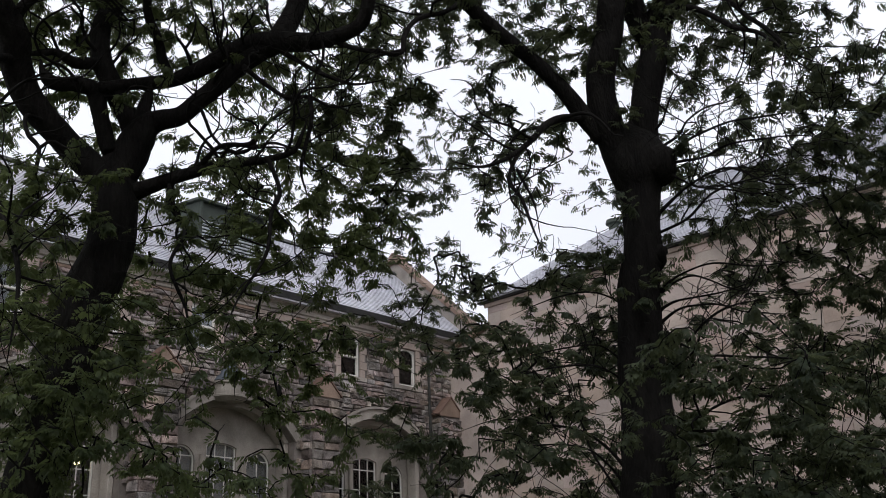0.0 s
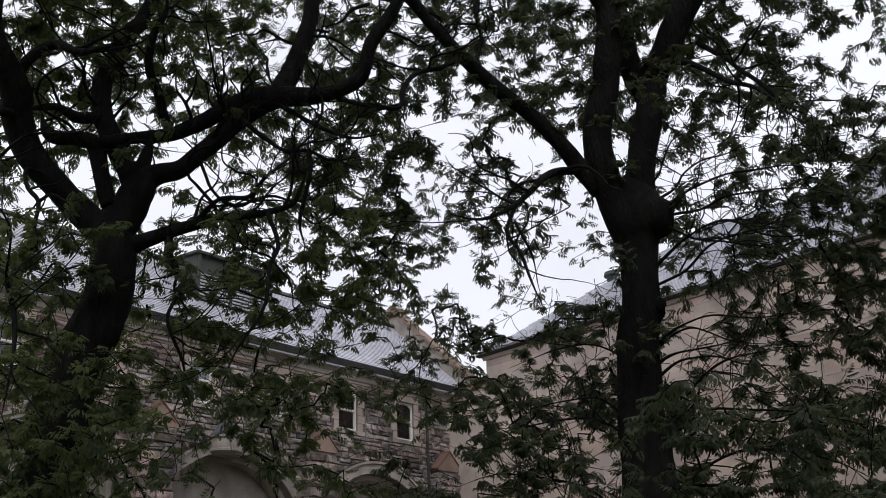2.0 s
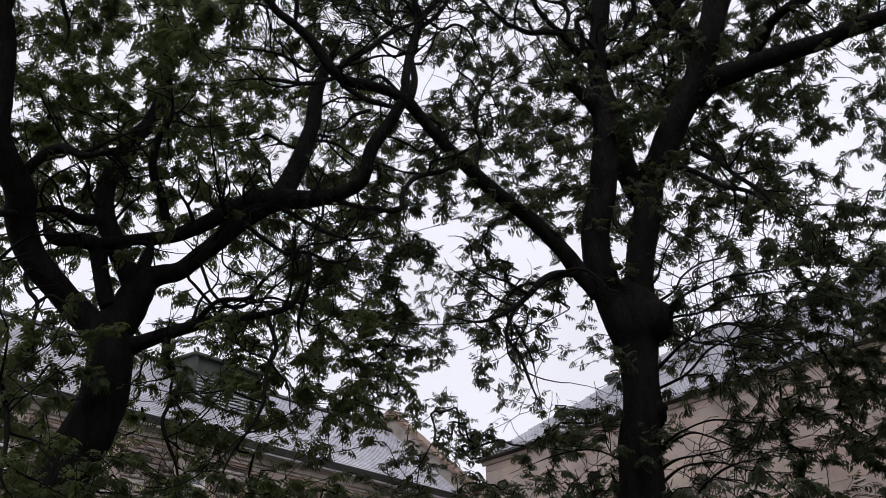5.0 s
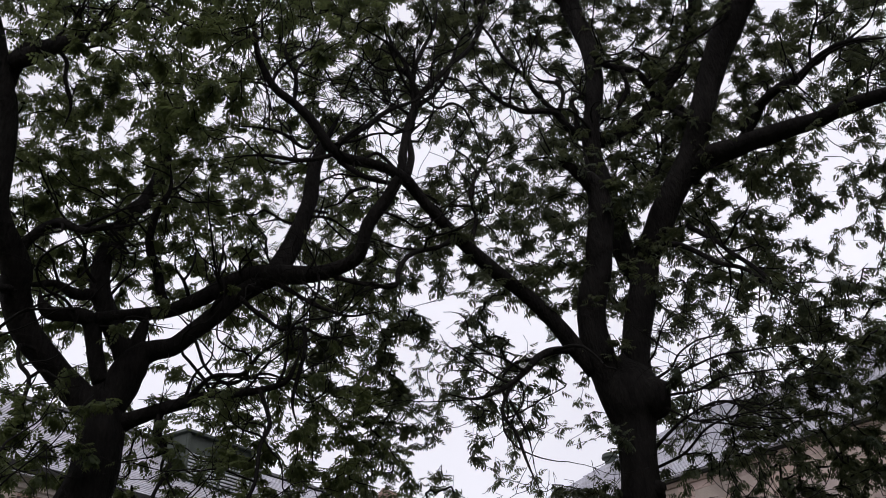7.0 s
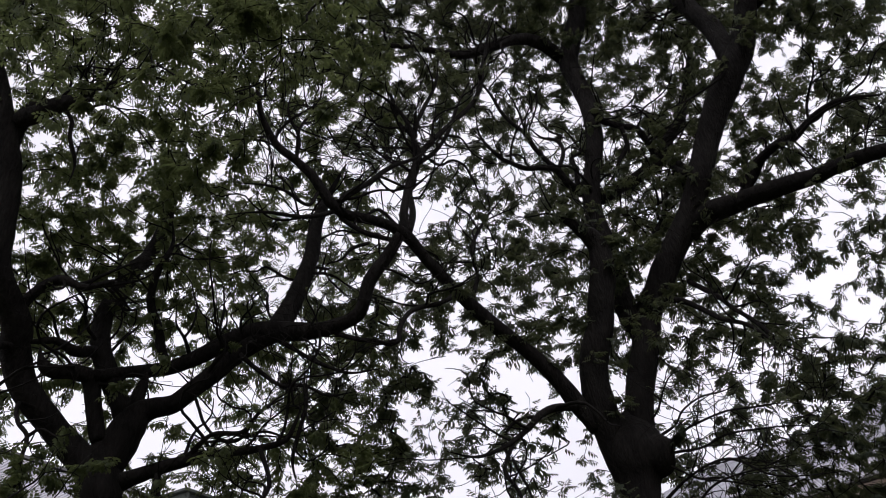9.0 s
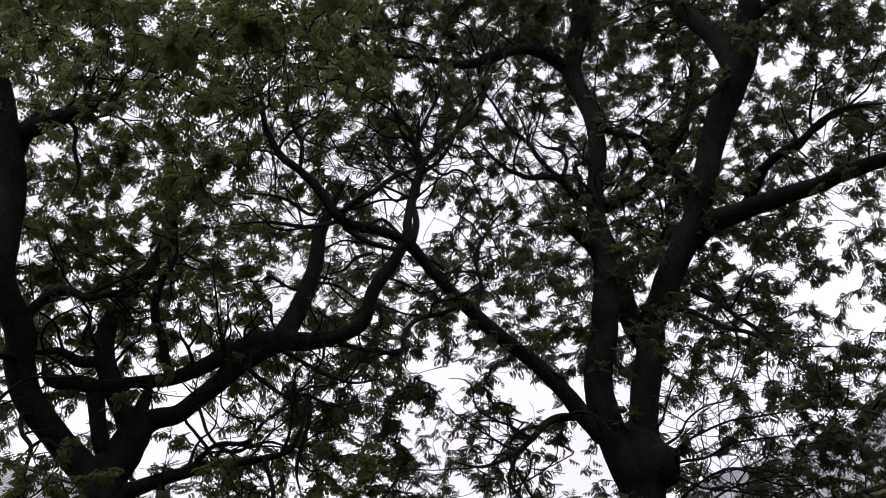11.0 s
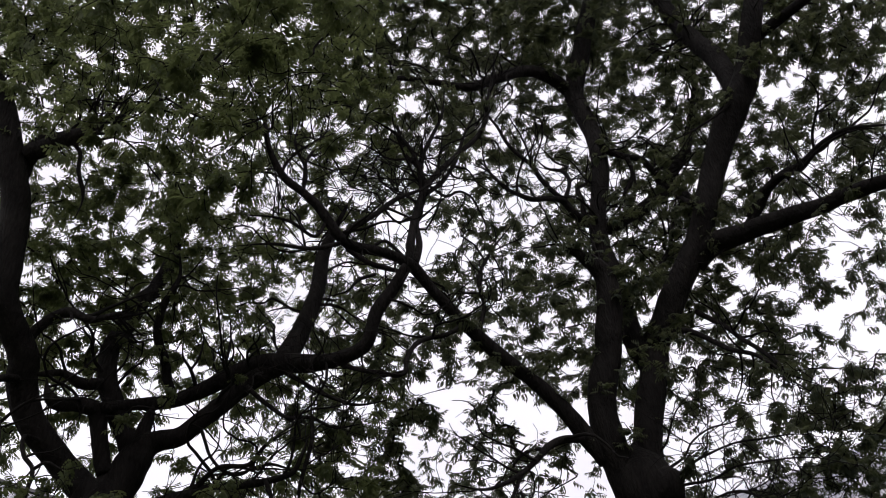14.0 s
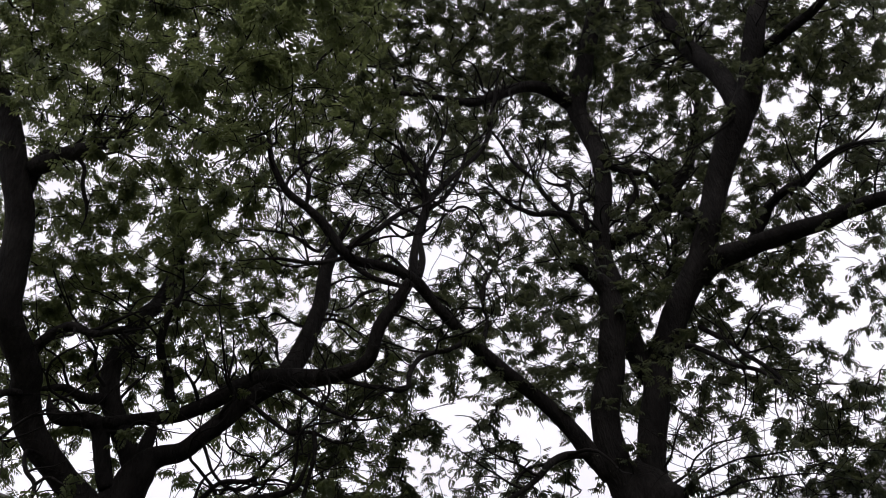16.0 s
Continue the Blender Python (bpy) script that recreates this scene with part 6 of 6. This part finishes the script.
def piece_meshes(name, shapes, material, turn):
    out = []
    for v, f in shapes:
        me = bpy.data.meshes.new(name)
        me.from_pydata([turn(*p) for p in v], [], f)
        me.materials.append(material)
        out.append(me)
    return out


def joined(name, shapes, spots, material, parent, turn, inverse, label):
    verts, faces = [], []
    for k, (o, su, sv) in enumerate(spots):
        v, f = shapes[k % len(shapes)]
        base = len(verts)
        for w, a, b in v:
            p = turn(w, a * su, b * sv)
            verts.append((o[0] + p[0], o[1] + p[1], o[2] + p[2]))
        faces += [tuple(base + i for i in q) for q in f]
    me = bpy.data.meshes.new(name)
    me.from_pydata(verts, [], faces)
    me.materials.append(material)
    ob = new(name, me)
    ob.parent = parent
    ob.matrix_parent_inverse = inverse
    return tagged(ob, label, kind="stuff")


def lay(name, spots, near, shapes, material, material_far, parent, turn, inverse, label):
    """The near pieces as objects on shared meshes, the rest as one joined part."""
    meshes = piece_meshes(name, shapes, material, turn)
    close = [s for s in spots if near(s[0])][:300]
    chosen = {id(s) for s in close}
    for k, (o, su, sv) in enumerate(close):
        ob = new(name, meshes[k % len(meshes)])
        ob.parent = parent
        ob.matrix_parent_inverse = inverse
        sc = turn(1, su, sv)
        ob.location, ob.scale = o, [abs(c) for c in sc]
    joined(name + "_field", shapes, [s for s in spots if id(s) not in chosen], material_far, parent, turn, inverse, label)


def east(w, u, v):
    return (w, u, v)


def south(w, u, v):
    return (u, -w, v)


rnd = random.Random(3)
IDENT = Matrix.Identity(4)
WALL_PART = [o for o in hall.children if o.name.split(".")[0] == "wall"][0]


def blocked(y0, y1, z0, z1):
    if z1 > EAVE - 0.43:
        return True
    for w in WINDOWS:
        if y1 > w - WINDOW_HALF - 0.325 and y0 < w + WINDOW_HALF + 0.325 and z1 > WINDOW_SILL - 0.155 and z0 < WINDOW_HEAD + 0.245:
            return True
    for b in BUTTRESSES:
        if y1 > b - 0.56 and y0 < b + 0.56 and z0 < 8.3:
            return True
    for c in BAYS:
        h, rise = ARCH_HALF + 0.38, ARCH_RISE + 0.4
        r = (h * h + rise * rise) / (2 * rise)
        zc = ARCH_SPRING + rise - r
        if y1 > c - h + 0.33 and y0 < c + h - 0.33 and z0 < ARCH_SPRING:
            return True
        for y in (y0, y1, (y0 + y1) / 2):
            if abs(y - c) < h and ARCH_SPRING <= z0 and (y - c) ** 2 + (z0 - zc) ** 2 < r * r:
                return True
    return False


def trimmed(a, b, c, d, deep=0):
    """A stone cut back to what the dressed stone beside it leaves free, as one piece or more."""
    if not blocked(a, b, c, d):
        return [(a, b, c, d)]
    out, step = [], 0.025
    p = a
    while p + step < b and not blocked(a, p + step, c, d):
        p += step
    if p - a > 0.07:
        out.append((a, p, c, d))
    q = b
    while q - step > p and not blocked(q - step, b, c, d):
        q -= step
    if b - q > 0.07:
        out.append((q, b, c, d))
    if deep < 2 and q - p > 0.06 and d - c > 0.09:
        m = (c + d) / 2
        out += trimmed(p, q, c, m, deep + 1) + trimmed(p, q, m, d, deep + 1)
    return out


spots = []
z = 2.2
while z < EAVE - 0.5:
    hgt = min(rnd.choice((0.14, 0.18, 0.22, 0.26, 0.3)), EAVE - 0.431 - z)
    y = Y0 + rnd.random() * 0.3
    while y < Y1 - 0.05:
        wid = rnd.choice((0.24, 0.34, 0.42, 0.5, 0.6, 0.7, 0.85)) * rnd.uniform(0.9, 1.1)
        todo = [(y, min(y + wid, Y1), z, z + hgt)]
        if hgt > 0.23 and rnd.random() < 0.35:
            m = z + hgt * rnd.uniform(0.4, 0.6)
            todo = [(y, min(y + wid, Y1), z, m), (y, min(y + wid, Y1), m, z + hgt)]
        for a, b, c, d in todo:
            for a2, b2, c2, d2 in trimmed(a, b, c, d):
                spots.append(((WALL + 0.004, (a2 + b2) / 2, (c2 + d2) / 2), b2 - a2 - 0.02, d2 - c2 - 0.018))
        y += wid
    z += hgt
STONES = block_shapes(0.11, 0.075, 0.075, 24, 8)
lay("stone", spots, lambda p: p[1] > 19.0 and p[2] > 7.2, STONES, STONE, STONE_FAR, WALL_PART, east, IDENT, "rough coursed grey-pink stones")

# buttress stones, front and the side that shows
for yc, pier in zip(BUTTRESSES, PIERS):
    front, sides = [], []
    z = 2.2
    while z < 8.05:
        hgt = min(rnd.choice((0.2, 0.26, 0.32)), 8.26 - z)
        cut = rnd.uniform(-0.2, 0.2)
        for a, b in ((-0.57, cut), (cut, 0.57)):
            front.append(((WALL + 0.472, yc + (a + b) / 2, z + hgt / 2), b - a - 0.02, hgt - 0.02))
        sides.append(((WALL + 0.25, yc - 0.552, z + hgt / 2), 0.46, hgt - 0.02))
        z += hgt
    lay("stone", front, lambda p: p[1] > 13, STONES, STONE, STONE_FAR, pier, east, IDENT, "rough pier stones")
    lay("side_stone", sides, lambda p: p[1] > 13, STONES, STONE, STONE_FAR, pier, south, IDENT, "rough pier stones")

# ashlar courses of the closing block
ASH = block_shapes(0.03, 0.006, 0.003, 6, 4)
spots, row, z = [], 0, 1.0
while z < BEAVE - 0.2:
    hgt = min((0.52, 0.4, 0.46)[row % 3], BEAVE - 0.165 - z)
    x = BX0 + 0.01 - (0.45 if row % 2 else 0)
    while x < BX1 - 0.1:
        wid = rnd.uniform(0.9, 1.25)
        a, b = max(x, BX0), min(x + wid, BX1)
        if b - a > 0.1:
            spots.append((((a + b) / 2, FACE + 0.028, z + hgt / 2), b - a - 0.008, hgt - 0.008))
        x += wid
    z += hgt
    row += 1
BLOCK_WALL = [o for o in block.children if o.name.split(".")[0] == "wall"][0]
lay("ashlar_block", spots, lambda p: -16 < p[0] < 0 and p[2] > 6.5, ASH, ASHLAR, ASHLAR_FAR, BLOCK_WALL, south, IDENT, "smooth pink ashlar courses")


# slates on both roofs
def slate_rows(foot, top, along0, along1, axis, near, parent, inverse, keep):
    foot, top = Vector(foot), Vector(top)
    run = top - foot
    length = run.length
    up = run.normalized()
    flat_dir = Vector((0, 1, 0)) if axis == 1 else Vector((1, 0, 0))
    normal = flat_dir.cross(up)
    if normal.z < 0:
        normal = -normal
    gauge, verts, faces, singles = 0.15, [], [], 0
    shared = {}
    rows = int(length / gauge)
    lift = 0.026
    for r in range(rows):
        s0 = r * gauge
        u = along0 + (0.14 if r % 2 else 0)
        while u < along1 - 0.02:
            w = min(0.28, along1 - u)
            if keep(u + w / 2, s0 / length):
                o = foot + up * s0 + flat_dir * (u - (foot.y if axis == 1 else foot.x))
                j = rnd.uniform(-0.004, 0.004)
                local = [up * (0 + j) + normal * 0.012, up * (0 + j) + normal * (0.012 + lift), up * (gauge * 1.15) + normal * 0.012]
                tri = []
                for d in (0.004, w - 0.004):
                    for q in local:
                        tri.append(q + flat_dir * d)
                if singles < 240 and near(u, r) and abs(w - 0.28) < 1e-6:
                    if "mesh" not in shared:
                        me = bpy.data.meshes.new("slate")
                        me.from_pydata([tuple(q) for q in tri], [], [(1, 4, 5, 2), (0, 3, 4, 1), (0, 1, 2), (3, 5, 4)])
                        me.materials.append(SLATE)
                        shared["mesh"] = me
                    ob = new("slate", shared["mesh"])
                    ob.parent = parent
                    ob.matrix_parent_inverse = inverse
                    ob.location = o
                    singles += 1
                else:
                    b = len(verts)
                    verts += [tuple(o + q) for q in tri]
                    faces += [(b + 1, b + 4, b + 5, b + 2), (b, b + 3, b + 4, b + 1), (b, b + 1, b + 2), (b + 3, b + 5, b + 4)]
            u += w
    me = bpy.data.meshes.new("slate_field")
    me.from_pydata(verts, [], faces)
    me.materials.append(SLATE_FAR)
    ob = new("slate_field", me)
    ob.parent = parent
    ob.matrix_parent_inverse = inverse
    tagged(ob, "rows of pale grey slates", kind="stuff")


slate_rows((FOOT_X, Y0, FOOT_Z - 0.2), (RIDGE_X, Y0, RIDGE_Z - 0.2), Y0, Y1 - 0.13, 1, lambda u, r: u > 23.5 and r > 4, roof, IDENT,
           lambda u, s: not (DY0 < u < DY1 and s > 0.43))
slate_rows((BX0 - 0.3, FACE - 0.3, BEAVE + 0.06), (BX0 - 0.3, FACE - 0.3 + DEEP, BEAVE + RISE), BX0 - 0.3, BX1, 0, lambda u, r: -18 < u < -12 and r < 20, block_roof, IDENT,
           lambda u, s: u > BX0 - 0.3 + DEEP * s + 0.1)
